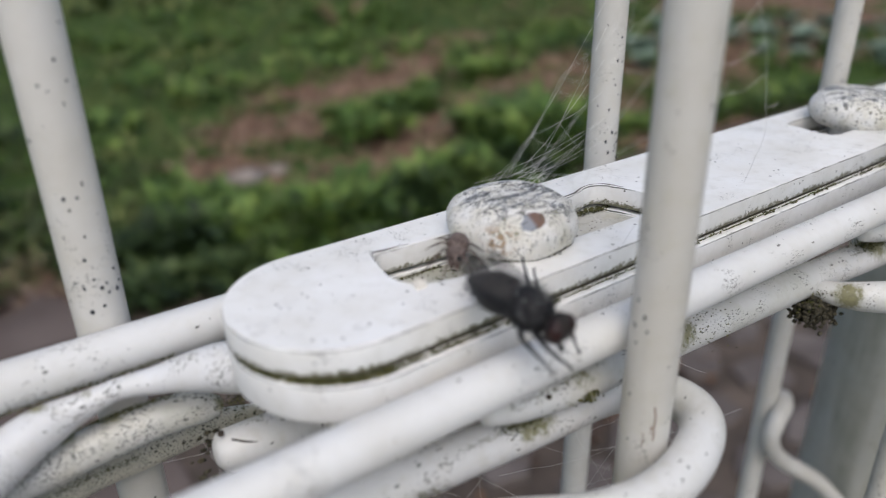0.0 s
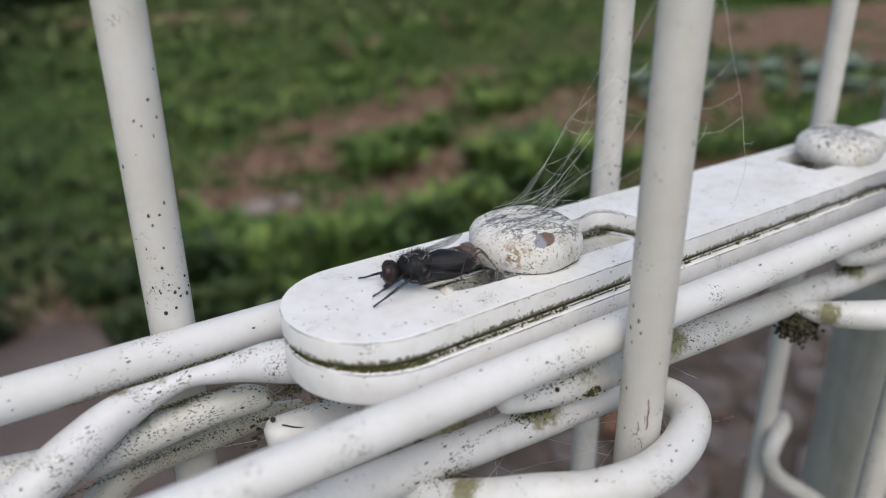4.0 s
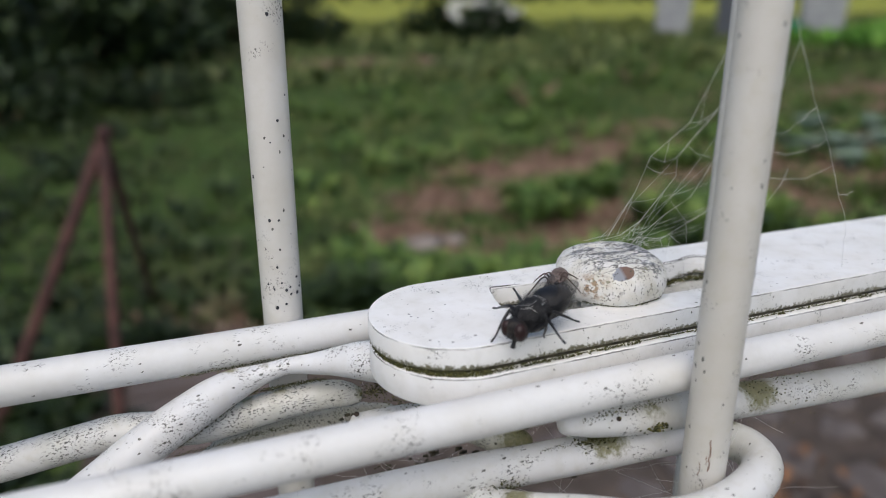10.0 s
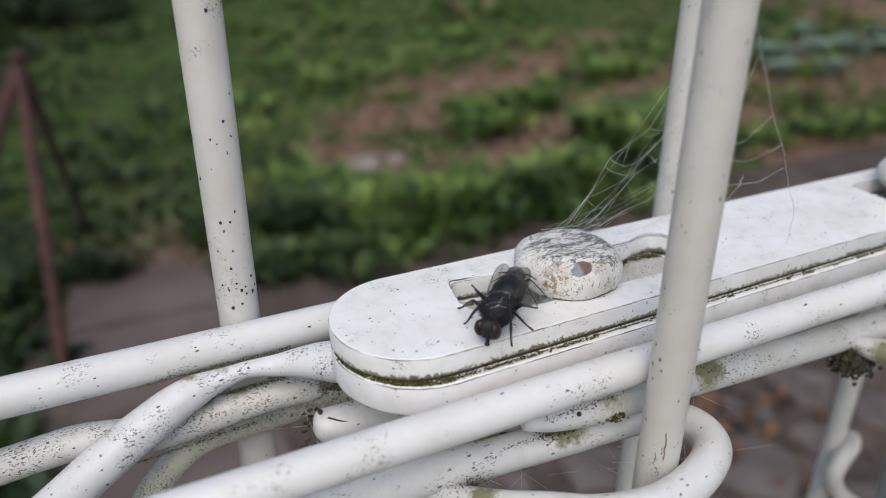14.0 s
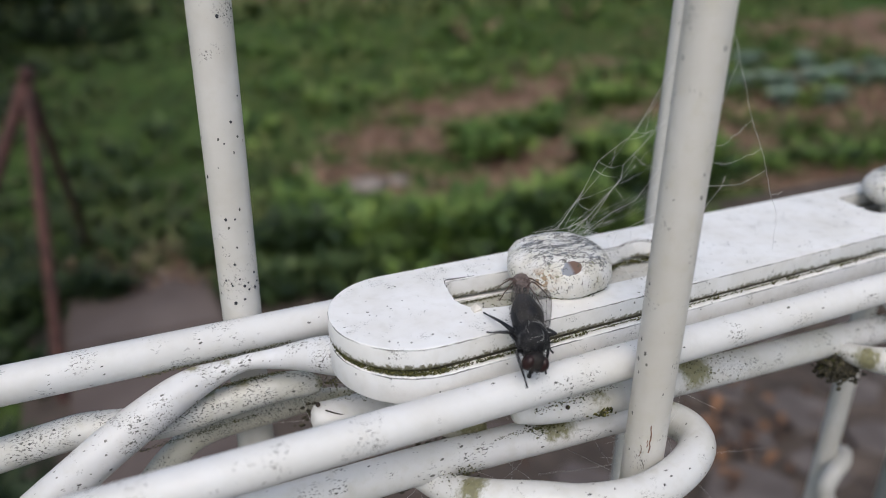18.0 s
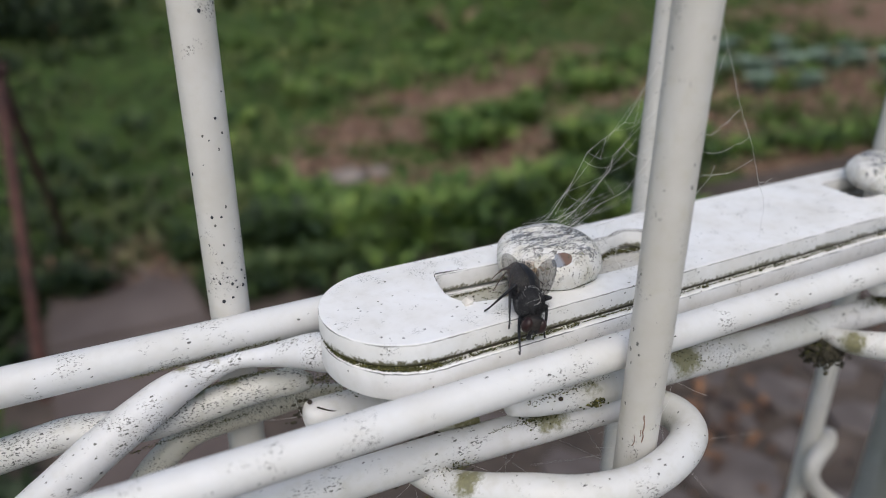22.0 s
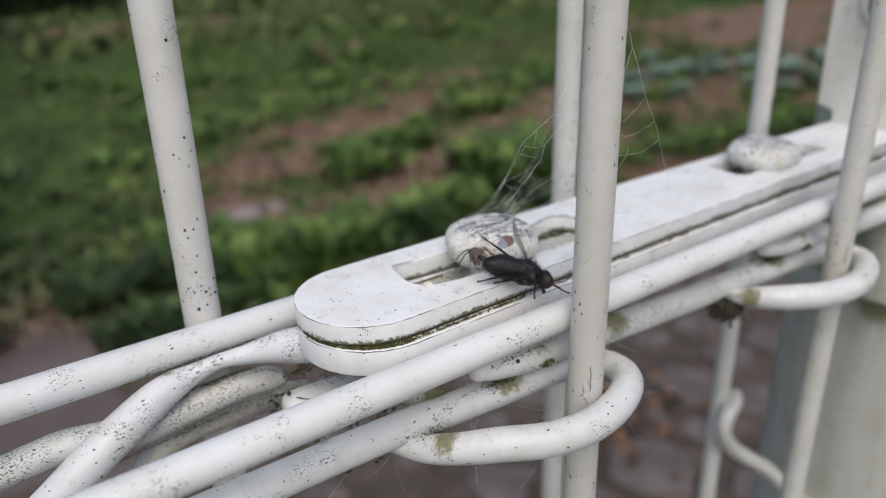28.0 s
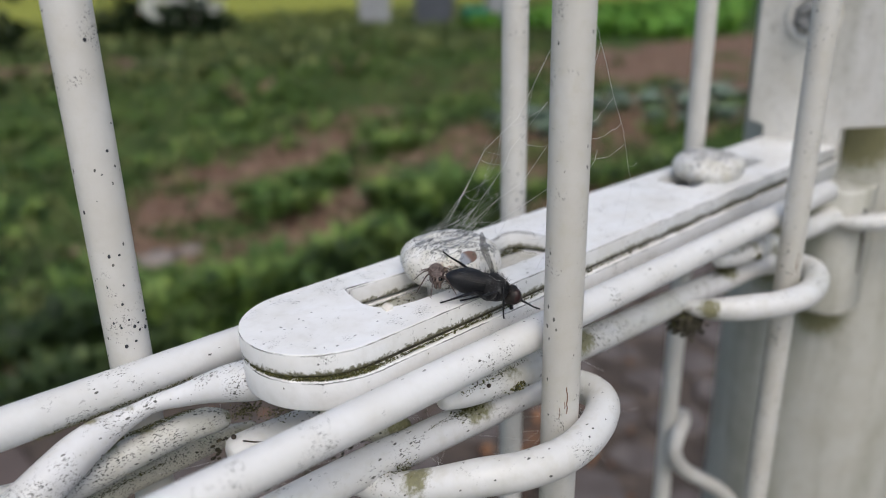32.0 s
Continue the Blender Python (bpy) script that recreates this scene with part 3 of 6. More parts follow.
KNOB = chipped_paint()
knob_profile = [(0.0055, -0.0010), (0.0074, -0.0002), (0.0087, 0.0009), (0.0093, 0.0025), (0.0091, 0.0041), (0.0083, 0.0054), (0.0069, 0.0063), (0.0050, 0.0068), (0.0044, 0.0069), (0.0041, 0.0067), (0.0022, 0.0068), (0.0004, 0.0068)]
for x, y, turn in ((0.0639, 0.0735, 0), (0.1605, 0.0752, 130)):
    rivet = part("rivet", lathe("rivet", knob_profile, KNOB, 56, 0.045, 230), parent=latch, label="chipped white mushroom-headed rivet", m=pose(x, y, TOP_Z - 0.0004, 0, 0, turn))
    part("shank", lathe("shank", [(0.0044, -0.0049), (0.0044, -0.001), (0.0050, 0.0012)], PAINT, 24), parent=rivet)
# end plate, bent up
end = [(0.0640, -0.0045), (0.0870, -0.0045), (0.0874, 0.0068), (0.0890, 0.0076), (0.0927, 0.0082), (0.0927, 0.075), (0.0470, 0.075), (0.0470, 0.0130), (0.0490, 0.0118), (0.0528, 0.0110), (0.0632, 0.0092), (0.0642, 0.0080)]
up = plate("end_plate", [(y, z) for y, z in end], [], 0.004, PAINT_END, 0.0005)
up.transform(Matrix(((0, 0, 1, 0), (1, 0, 0, 0), (0, 1, 0, 0), (0, 0, 0, 1))))
end_plate = part("end_plate", up, parent=latch, m=pose(X1 + 0.0036, 0, TOP_Z - 0.003))

# ---- gate post with sleeve and bolt ----
STEEL = plain("weathered_zinc", [(0.3, (0.10, 0.10, 0.10)), (0.5, (0.30, 0.30, 0.29)), (0.75, (0.52, 0.52, 0.50))], 260, 0.5, 0.0004, 0.4)
bolt = part("bolt", lathe("bolt", [(0.0046, 0.0), (0.0046, 0.0046), (0.0040, 0.0054), (0.0020, 0.0054), (0.0015, 0.0044), (0.0004, 0.0044)], STEEL, 6), parent=end_plate, label="weathered zinc bolt head", m=pose(-0.0026, 0.0768, 0.041, 0, -90, 0))
part("washer", lathe("washer", [(0.0044, 0.0012), (0.0050, 0.0014), (0.0056, 0.0028), (0.0078, 0.0026), (0.0086, 0.0014), (0.0084, 0.0002)], PAINT_END, 40), parent=bolt)
RUBBER = plain("dark_grimy_ring", [(0.3, (0.02, 0.018, 0.016)), (0.7, (0.07, 0.06, 0.05))], 400, 0.8, 0.0003)
part("ring", lathe("ring", [(0.0082, -0.0008), (0.0084, 0.0010), (0.0098, 0.0014), (0.0108, 0.0008), (0.0109, -0.0008)], RUBBER, 40), parent=bolt, label="dark grimy ring")
post = thing("gate_post", "round white-painted steel gate post streaked with green algae", "gate post", pose(0.2680, 0.0755, 0))
part("tube", lathe("tube", [(0.0380, 0.0), (0.0380, 1.3), (0.033, 1.31), (0.012, 1.318)], PAINT_POST, 72), parent=post)
half = [(0.0, -0.0085), (0.010, -0.0085), (0.0145, -0.006), (0.0155, 0.0), (0.0145, 0.006), (0.010, 0.0085), (0.0, 0.0085)]
sleeve = plate("sleeve", [(-x, y) for x, y in half], [], 0.042, PAINT_POST, 0.0012)
part("sleeve", sleeve, parent=post, label="white steel latch sleeve", m=pose(-0.0365, -0.0115, 0.9435))
part("slit", tube("slit", [(-0.0452, -0.0208, 0.9370), (-0.0440, -0.0210, 0.9290), (-0.0420, -0.0206, 0.9150)], 0.0009, RUBBER, 8), parent=post, label="dark rusty slit beside the sleeve")

# ---- moss in the joints ----
g = random.Random(3)
lumps = []
for i in range(7600):
    u = g.random()
    if u < 0.4:
        a = radians(g.uniform(120, 270))
        r = PR + g.uniform(-0.0004, 0.0007)
        x, y = X0 + PR + 0.0006 + r * math.cos(a), PC - 0.0006 + r * math.sin(a)
        rich = 0.56
    else:
        x = X0 + PR + (u - 0.4) / 0.6 * 0.17
        y = front_edge(x) - 0.0010 + g.uniform(-0.0003, 0.0010) * g.random()
        rich = 0.52 if x < 0.064 else 0.30
    clump = 0.5 + 0.8 * noise.noise(Vector((x * 260, y * 260, 2.0))) + 0.35 * noise.noise(Vector((x * 1100, y * 1100, 6.0)))
    if clump > 1 - rich * 1.25:
        s = g.uniform(0.00005, 0.00012)
        lumps.append((x, y, TOP_Z - 0.0041 + abs(g.gauss(0, 0.00022)), s * 1.5, s, s))
        if u > 0.4 and x > 0.06 and noise.noise(Vector((x * 190, 1.0, 9.0))) > 0.05:
            lumps.append((x, front_edge(x) + 0.00002, TOP_Z - 0.0036 + abs(g.gauss(0, 0.00075)), s, s * 0.4, s))
    elif g.random() < 0.35:
        s = g.uniform(0.00006, 0.00012)
        lumps.append((x, max(y, front_edge(x) - 0.0006) if u > 0.4 else y, TOP_Z - 0.0041 + 0.0001 * g.random(), s * 1.6, s, s))
tagged(new("moss", blobs("moss", lumps, MOSS)), "dark green moss along the joint of the latch bars", "moss", kind="stuff")


def inset(ring, by):
    """The ring grown outwards from its middle by a distance."""
    cx, cy = sum(p[0] for p in ring) / len(ring), sum(p[1] for p in ring) / len(ring)
    return [(x + math.copysign(by, x - cx), y + math.copysign(by, y - cy)) for x, y in ring]


part("joint", plate("joint", arc(X0 + PR + 0.0005, PC, PR - 0.0003, 90, 270, 20) + [(X1, front_edge(X1) + 0.0004), (X1, PY1 - 0.001)], [inset(slot_a, 0.0012), inset(slot_b, 0.0012)], 0.0009, DIRT, 0.0002), parent=latch, label="dark dirty gap between the bars", m=pose(0, 0, TOP_Z - 0.00345))
tufts = []


def tuft(x, y, z, r, count, size=0.0003):
    for _ in range(count):
        tufts.append((x + g.gauss(0, r), y + g.gauss(0, r * 0.5), z + g.gauss(0, r * 0.35), g.uniform(0.5, 1) * size * 1.5, size * g.uniform(0.5, 1), size * g.uniform(0.5, 1)))


for x in V_FRONT:
    for k in range(14):
        tuft(x - 0.022 + 0.0014 * k, 0.0562, 0.9402 - 0.00008 * k, 0.0005, 14, 0.00009)
        tuft(x - 0.017 + 0.0011 * k, 0.0540, 0.9452 + 0.00003 * k, 0.0004, 10, 0.00008)
    tuft(x - 0.0040, 0.0545, 0.9410, 0.0009, 160, 0.00022)
    tuft(x - 0.012, 0.0590, 0.9385, 0.0018, 200, 0.00018)
    tuft(x - 0.0285, 0.0566, 0.9346, 0.0013, 200, 0.00012)
    tuft(x - 0.012, 0.0550, 0.9462, 0.0028, 150, 0.00014)
    tuft(x + 0.022, 0.0590, 0.9402, 0.0050, 200, 0.00014)
tuft(0.1245, 0.0585, 0.9318, 0.0020, 260, 0.0003)
tuft(0.0365, 0.0580, 0.9310, 0.0018, 260, 0.0002)
for k in range(22):
    tuft(0.0805 + 0.0005 * k, 0.0796 + 0.0012 * math.sin(math.pi * k / 22), 0.9519, 0.0005, 34, 0.00016)
for k in range(16):
    tuft(0.0465 + 0.0006 * k, 0.0793, 0.9516, 0.0004, 12, 0.00012)
tuft(0.0540, 0.0740, 0.9516, 0.0030, 200, 0.00011)
tuft(0.045, 0.078, 0.9345, 0.006, 260, 0.0002)
for k in range(30):
    u = k / 29
    tuft(0.019 - 0.024 * u, 0.0897, 0.9452 - 0.0006 * u, 0.0004, 16, 0.00009)
    tuft(0.017 - 0.016 * u, 0.0872 + 0.0012 * u, 0.9410 - 0.0012 * u * u, 0.0004, 20, 0.00010)
    tuft(0.002 - 0.009 * u, 0.0866, 0.9396 - 0.0058 * u, 0.0003, 10, 0.00009)
    tuft(0.012 - 0.020 * u, 0.0895, 0.9318 - 0.0014 * u, 0.0005, 10, 0.0001)
for k in range(20):
    u = k / 19
    tuft(0.036 + 0.008 * u, 0.0705 - 0.0055 * u, 0.9410 - 0.0030 * u, 0.0008, 16, 0.00011)
for k in range(34):
    a = radians(-150 + 130 * k / 33)
    tuft(0.0639 + 0.0083 * math.cos(a), 0.0735 + 0.0083 * math.sin(a), TOP_Z + 0.0002, 0.0003, 9, 0.00011)
tuft(0.0300, 0.0790, 0.9392, 0.0022, 160, 0.00014)
tuft(0.0255, 0.0845, 0.9385, 0.0016, 220, 0.00014)
tagged(new("moss_tufts", blobs("moss_tufts", tufts, MOSS)), "small tufts of green and black moss on the painted wires", "moss", kind="stuff")

crumbs = []
for _ in range(260):
    x, y = (g.uniform(0.0465, 0.090), g.uniform(0.0690, 0.079)) if g.random() < 0.7 else (g.uniform(0.148, 0.185), g.uniform(0.0745, 0.0815))
    if noise.noise(Vector((x * 300, y * 300, 4.0))) > -0.05:
        s = g.uniform(0.00006, 0.00016)
        crumbs.append((x, y, TOP_Z - 0.0047 + s * 0.5, s * 1.6, s, s * 0.7))
tagged(new("dirt_crumbs", blobs("dirt_crumbs", crumbs, DIRT)), "dark crumbs of dirt lying in the slots", "dirt", kind="stuff")
clump = []
for _ in range(1500):
    clump.append((0.1255 + g.gauss(0, 0.0019), 0.0580 + g.gauss(0, 0.0011), 0.9306 + g.gauss(0, 0.0012), g.uniform(0.0003, 0.0008), g.uniform(0.0003, 0.0006), g.uniform(0.0003, 0.0006)))
tagged(new("dirt_clump", blobs("dirt_clump", clump, DIRT)), "dark clump of dirt and moss under the wires", "dirt", kind="stuff")
hung = []
for _ in range(900):
    x, y = g.uniform(0.018, 0.078), g.uniform(0.066, 0.090)
    z = 0.9290 + 0.0060 * noise.noise(Vector((x * 90, y * 90, 3.0))) + g.gauss(0, 0.0016)
    if noise.noise(Vector((x * 160, y * 160, z * 160))) > -0.05 and z < 0.9370:
        r = g.uniform(0.00012, 0.00042)
        hung.append((x, y, z, r * 1.8, r, r))
tagged(new("hanging_debris", blobs("hanging_debris", hung, DIRT)), "dark crumbs and plant bits caught in old web under the latch", "debris", kind="stuff")
FLAKE = plain("paint_flake", [(0.3, (0.62, 0.58, 0.50)), (0.7, (0.76, 0.74, 0.69))], 500, 0.7, 0.0002)
flake = mesh("paint_flake", [(-0.0012, -0.0006, 0), (0.0002, -0.0010, 0.0003), (0.0013, -0.0002, 0.0001), (0.0008, 0.0008, 0.0004), (-0.0006, 0.0007, 0.0002), (0.0001, 0.0, 0.0006), (-0.0012, -0.0006, -0.0002), (0.0002, -0.0010, -0.0002), (0.0013, -0.0002, -0.0002), (0.0008, 0.0008, -0.0002), (-0.0006, 0.0007, -0.0002)],
             [(0, 1, 5), (1, 2, 5), (2, 3, 5), (3, 4, 5), (4, 0, 5), (0, 6, 7, 1), (1, 7, 8, 2), (2, 8, 9, 3), (3, 9, 10, 4), (4, 10, 6, 0)], FLAKE, False)
tagged(new("paint_flake", flake), "curled pale paint flake on the latch beside its slot", "paint flake").matrix_basis = pose(0.0452, 0.0690, TOP_Z + 0.0002, 0, 0, 20)

# ---- cobweb ----
SILK, sn, sl, sb = material("old_silk", 0.6)
sb.inputs["Base Color"].default_value = (0.88, 0.88, 0.85, 1)
sb.inputs["Alpha"].default_value = 0.9


def threads(name, runs, r):
    verts, faces = [], []
    for run in runs:
        c = np.array(run, float)
        k = len(verts)
        for i in range(len(c)):
            t = c[min(i + 1, len(c) - 1)] - c[max(i - 1, 0)]
            s = np.cross(t, (0.3, 0.2, 0.9))
            s /= np.linalg.norm(s) + 1e-9
            q = np.cross(t / (np.linalg.norm(t) + 1e-9), s)
            thick = r * (0.75 + 0.9 * abs(noise.noise(Vector(c[i] * 900))))
            for j in range(3):
                a = 2.094 * j
                verts.append(c[i] + thick * (math.cos(a) * s + math.sin(a) * q))
        for i in range(len(c) - 1):
            for j in range(3):
                m = (j + 1) % 3
                faces.append((k + i * 3 + j, k + i * 3 + m, k + i * 3 + 3 + m, k + i * 3 + 3 + j))
    return mesh(name, verts, faces, SILK)


def strand(a, b, sag=0.0, wave=0.0, n=8):
    a, b = np.array(a), np.array(b)
    out = []
    for i in range(n + 1):
        u = i / n
        p = a + (b - a) * u
        p[2] -= sag * 4 * u * (1 - u)
        out.append(p + wave * np.array([g.gauss(0, 1), g.gauss(0, 1), g.gauss(0, 1)]) * (0 < i < n))
    return out


def kinked(a, b, sag, kink, knots=4, fine=4):
    """A slack thread from a to b that bends at its knots, where other threads pull on it."""
    a, b = np.array(a), np.array(b)
    nodes = []
    for i in range(knots + 2):
        u = i / (knots + 1)
        p = a + (b - a) * u
        p[2] -= sag * 4 * u * (1 - u)
        nodes.append(p + kink * np.array([g.gauss(0, 1), g.gauss(0, 0.6), g.gauss(0, 1)]) * (0 < i < knots + 1))
    return [p + (q - p) * k / fine for p, q in zip(nodes, nodes[1:]) for k in range(fine)] + [nodes[-1]]


FEET = [(0.0628, 0.0805, 0.9624), (0.0662, 0.0815, 0.9616), (0.0690, 0.0866, 0.9562), (0.0740, 0.0866, 0.9562), (0.0800, 0.0866, 0.9562), (0.0870, 0.0866, 0.9562)]
TOPS = [(0.0628, 0.0502, 0.9975), (0.0626, 0.0503, 0.9900), (0.0630, 0.0504, 0.9835), (0.0636, 0.0506, 0.9765), (0.0640, 0.0506, 0.9700), (0.0646, 0.0508, 0.9630)]
runs, rays, lead = [], [], []
for k, (f, top) in enumerate(zip(FEET, TOPS)):
    ray_line = kinked(f, top, 0.0035 - 0.0005 * k, 0.0013)
    rays.append(ray_line)
    lead.append(ray_line)
# ragged ladder threads between the long ones, each sagging and split once
for k in range(len(rays) - 1):
    for i in range(6):
        u = 1 + g.randrange(17)
        v = min(20, max(0, u + g.choice((-5, -4, -2, 2, 4, 5))))
        link = strand(rays[k][u], rays[k + 1][v], 0.0007, 0.00008, 6)
        runs.append(link)
        if i % 2:
            runs.append(strand(link[3], rays[k][min(20, u + g.choice((2, 3)))], 0.0003, 0.00006, 4))
    for i in range(3):
        runs.append(strand(rays[k][g.randrange(3, 10)], (0.0660 + 0.0055 * k + 0.003 * i, 0.0866, 0.9563), 0.0004, 0.00007, 6))
for z in (0.9628, 0.9622, 0.9616, 0.9606, 0.9596):
    runs.append(strand((0.0625 + g.uniform(0, 0.008), 0.0795 + g.uniform(0, 0.002), z), (0.1065, 0.0962, z - 0.0022 + g.uniform(-0.0008, 0.0016)), 0.0010, 0.00003, 8))
for z in (0.966, 0.972, 0.978, 0.984):
    runs.append(strand(rays[g.randrange(3)][g.randrange(3, 9)], (0.1062, 0.0972, z), 0.0008, 0.00006))
# a loose mat behind the rivet
for i in range(10):
    a = (g.uniform(0.068, 0.086), 0.0835 + g.uniform(-0.003, 0.004), 0.9572 + abs(g.gauss(0, 0.0035)))
    runs.append(strand(a, (a[0] + g.gauss(0, 0.004), a[1] + g.gauss(0, 0.002), 0.9572 + abs(g.gauss(0, 0.003))), 0.0003, 0.00006, 5))
# a veil from the rivet down to the slot
for i in range(46):
    a = radians(g.uniform(180, 262))
    runs.append(strand((0.0639 + 0.0088 * math.cos(a), 0.0735 + 0.0088 * math.sin(a), 0.9575 + g.uniform(0, 0.0022)), (0.0535 + g.uniform(0, 0.008), 0.0665 + g.uniform(0, 0.006), 0.9562 + g.uniform(-0.003, 0.001)), 0.0003, 0.00008, 5))
web = thing("cobweb", "old white cobweb strung between latch, rivet and upright wires", "cobweb")
part("silk_net", threads("silk_net", runs, 0.00002), parent=web)
part("lead_threads", threads("lead_threads", lead, 0.000034), parent=web, label="thicker white lead threads")
LINE = [(0.0680, 0.0472, 1.0035)] + [(0.0709, 0.0473, 0.998), (0.076, 0.048, 0.9893), (0.0799, 0.049, 0.9846), (0.0833, 0.0503, 0.9805), (0.0874, 0.0522, 0.9758), (0.0947, 0.056, 0.9691)] + [(0.1080, 0.0660, 0.9564)]
line = smooth_path(LINE, 8)
side = [[Vector(p) + Vector((g.gauss(0, 0.00007), 0, g.gauss(0, 0.00005))) for p in line]]
for k, z in ((1, 0.9885), (2, 0.9859), (3, 0.9842), (4, 0.9806)):
    side.append(strand(LINE[k], (0.0688, 0.0489, z), 0.0011, 0.00012, 8))
fork = side[-1][5]
side.append(strand(fork, (fork[0] - 0.0005, fork[1] + 0.0120, 0.9564), 0.0, 0.00015, 7))
side.append(strand(fork, (fork[0] + 0.0002, fork[1], fork[2] + 0.0014), 0.0, 0.0001, 3))
side.append(strand(LINE[5], (LINE[5][0] + 0.0030, LINE[5][1], LINE[5][2] - 0.0002), 0.0005, 0.0001, 5))
part("silk_line", threads("silk_line", side, 0.000030), parent=web)
low_runs = []
for i in range(60):
    a = (g.uniform(0.018, 0.078), g.uniform(0.064, 0.090), 0.9290 + g.gauss(0, 0.003))
    low_runs.append(strand(a, (a[0] + g.gauss(0, 0.010), a[1] + g.gauss(0, 0.006), a[2] + g.gauss(0, 0.003)), 0.0006, 0.0001, 6))
for i in range(10):
    low_runs.append(strand((0.0652 + g.uniform(0.003, 0.010), 0.046 + g.uniform(0, 0.010), 0.944 + g.uniform(-0.006, 0.006)), (0.078 + g.uniform(-0.004, 0.010), 0.058 + g.uniform(-0.004, 0.006), 0.930 + g.uniform(-0.006, 0.006)), 0.0008, 0.00008, 6))
for i in range(16):
    a = (0.0652 + g.uniform(-0.004, 0.012), 0.046 + g.uniform(0, 0.012), 0.931 + g.uniform(-0.001, 0.003))
    low_runs.append(strand(a, (0.085 + g.uniform(-0.03, 0.03), 0.06 + g.uniform(0, 0.03), 0.905 + g.uniform(-0.02, 0.02)), 0.001, 0.0002))
part("silk_wisps", threads("silk_wisps", low_runs, 0.00002), parent=web)

# ---- the fly ----
MM = 0.001
CHITIN = plain("black_chitin", [(0.3, (0.003, 0.003, 0.004)), (0.6, (0.008, 0.008, 0.010)), (0.80, (0.045, 0.047, 0.050))], 900, 0.34, 0.00008, 0.0, 0.4)
DUSTY_CHITIN = plain("dusty_black_chitin", [(0.38, (0.004, 0.004, 0.005)), (0.56, (0.010, 0.010, 0.012)), (0.66, (0.055, 0.056, 0.058)), (0.80, (0.15, 0.15, 0.15))], 1100, 0.5, 0.00025, 0.0, 0.35)
CHITIN_MATT = plain("black_hairy_chitin", [(0.3, (0.004, 0.004, 0.005)), (0.65, (0.008, 0.009, 0.012)), (0.9, (0.034, 0.036, 0.041))], 1400, 0.46, 0.00006, 0.0, 0.4)
EYE_RED = plain("dark_red_eye", [(0.3, (0.012, 0.0055, 0.0055)), (0.7, (0.034, 0.014, 0.013))], 700, 0.36, 0.0, 0.0, 0.35)
FACE = plain("grey_face", [(0.35, (0.008, 0.007, 0.007)), (0.8, (0.05, 0.042, 0.036))], 900, 0.6, 0.0, 0.0, 0.3)
WING, wn2, wl2, wb2 = material("smoky_wing", 0.5, spec=0.08)
wb2.inputs["Base Color"].default_value = (0.06, 0.057, 0.055, 1)
wl2.new(ramp(wn2, wl2, noise_tex(wn2, wl2, coords(wn2), 500, 3), [(0.3, 0.42), (0.7, 0.60)]), wb2.inputs["Alpha"])


def ellipsoid(name, radii, mat, rough=0.0, segs=28, rings=18, taper=0.0):
    verts, faces = [], []
    for i in range(rings + 1):
        p = math.pi * i / rings
        for k in range(segs):
            a = 2 * math.pi * k / segs
            x = math.cos(p)
            q = math.sin(p) * (1 + taper * x)
            v = Vector((x, q * math.cos(a), q * math.sin(a)))
            w = 1 + rough * noise.noise(v * 4 + Vector(radii) * 900)
            verts.append((v.x * radii[0] * w, v.y * radii[1] * w, v.z * radii[2] * w))
    for i in range(rings):
        for k in range(segs):
            j = (k + 1) % segs
            faces.append((i * segs + k, i * segs + j, (i + 1) * segs + j, (i + 1) * segs + k))
    return mesh(name, verts, faces, mat)


def bristles(name, radii, count, length, mat, seed, upper=-0.3, lean=-0.6, r=0.00004):
    """Stiff hairs standing on an ellipsoid, leaning backwards."""
    q = random.Random(seed)
    verts, faces = [], []
    while len(faces) < count * 3:
        v = Vector((q.gauss(0, 1), q.gauss(0, 1), q.gauss(0, 1))).normalized()
        if v.z < upper:
            continue
        p = Vector((v.x * radii[0], v.y * radii[1], v.z * radii[2]))
        n = Vector((v.x / radii[0], v.y / radii[1], v.z / radii[2])).normalized()
        d = (n + Vector((lean * q.uniform(0.5, 1.2), q.uniform(-0.25, 0.25), q.uniform(-0.2, 0.3)))).normalized()
        t = n.orthogonal().normalized()
        u = n.cross(t)
        k = len(verts)
        verts += [p + t * r, p - t * r * 0.5 + u * r * 0.87, p - t * r * 0.5 - u * r * 0.87, p + d * length * q.uniform(0.5, 1.2)]
        faces += [(k, k + 1, k + 3), (k + 1, k + 2, k + 3), (k + 2, k, k + 3)]
    return mesh(name, verts, faces, mat)


def limb(name, pts, radii, mat, sides=8, hair=10, seed=1):
    """A jointed leg along pts in millimetres, thick at the thigh, with spines."""
    d = tube(name, [(x * MM, y * MM, z * MM, r * MM) for (x, y, z), r in zip(pts, radii)], 0.0002, mat, sides, 3)
    q = random.Random(seed)
    verts, faces = [v.co.copy() for v in d.vertices], [tuple(p.vertices) for p in d.polygons]
    for _ in range(hair):
        i = q.randrange(len(pts) - 1)
        u = q.random()
        a, b = Vector(pts[i]), Vector(pts[i + 1])
        p = (a + (b - a) * u) * MM
        n = (b - a).normalized()
        o = Vector((q.gauss(0, 1), q.gauss(0, 1), q.gauss(0, 1)))
        o = (o - n * o.dot(n)).normalized()
        k = len(verts)
        w = 0.00003
        verts += [p + n * w, p - n * w, p + n.cross(o) * w, p + o * 0.00045 + n * 0.0003]
        faces += [(k, k + 2, k + 3), (k + 2, k + 1, k + 3), (k + 1, k, k + 3)]
    return mesh(name, verts, faces, mat)


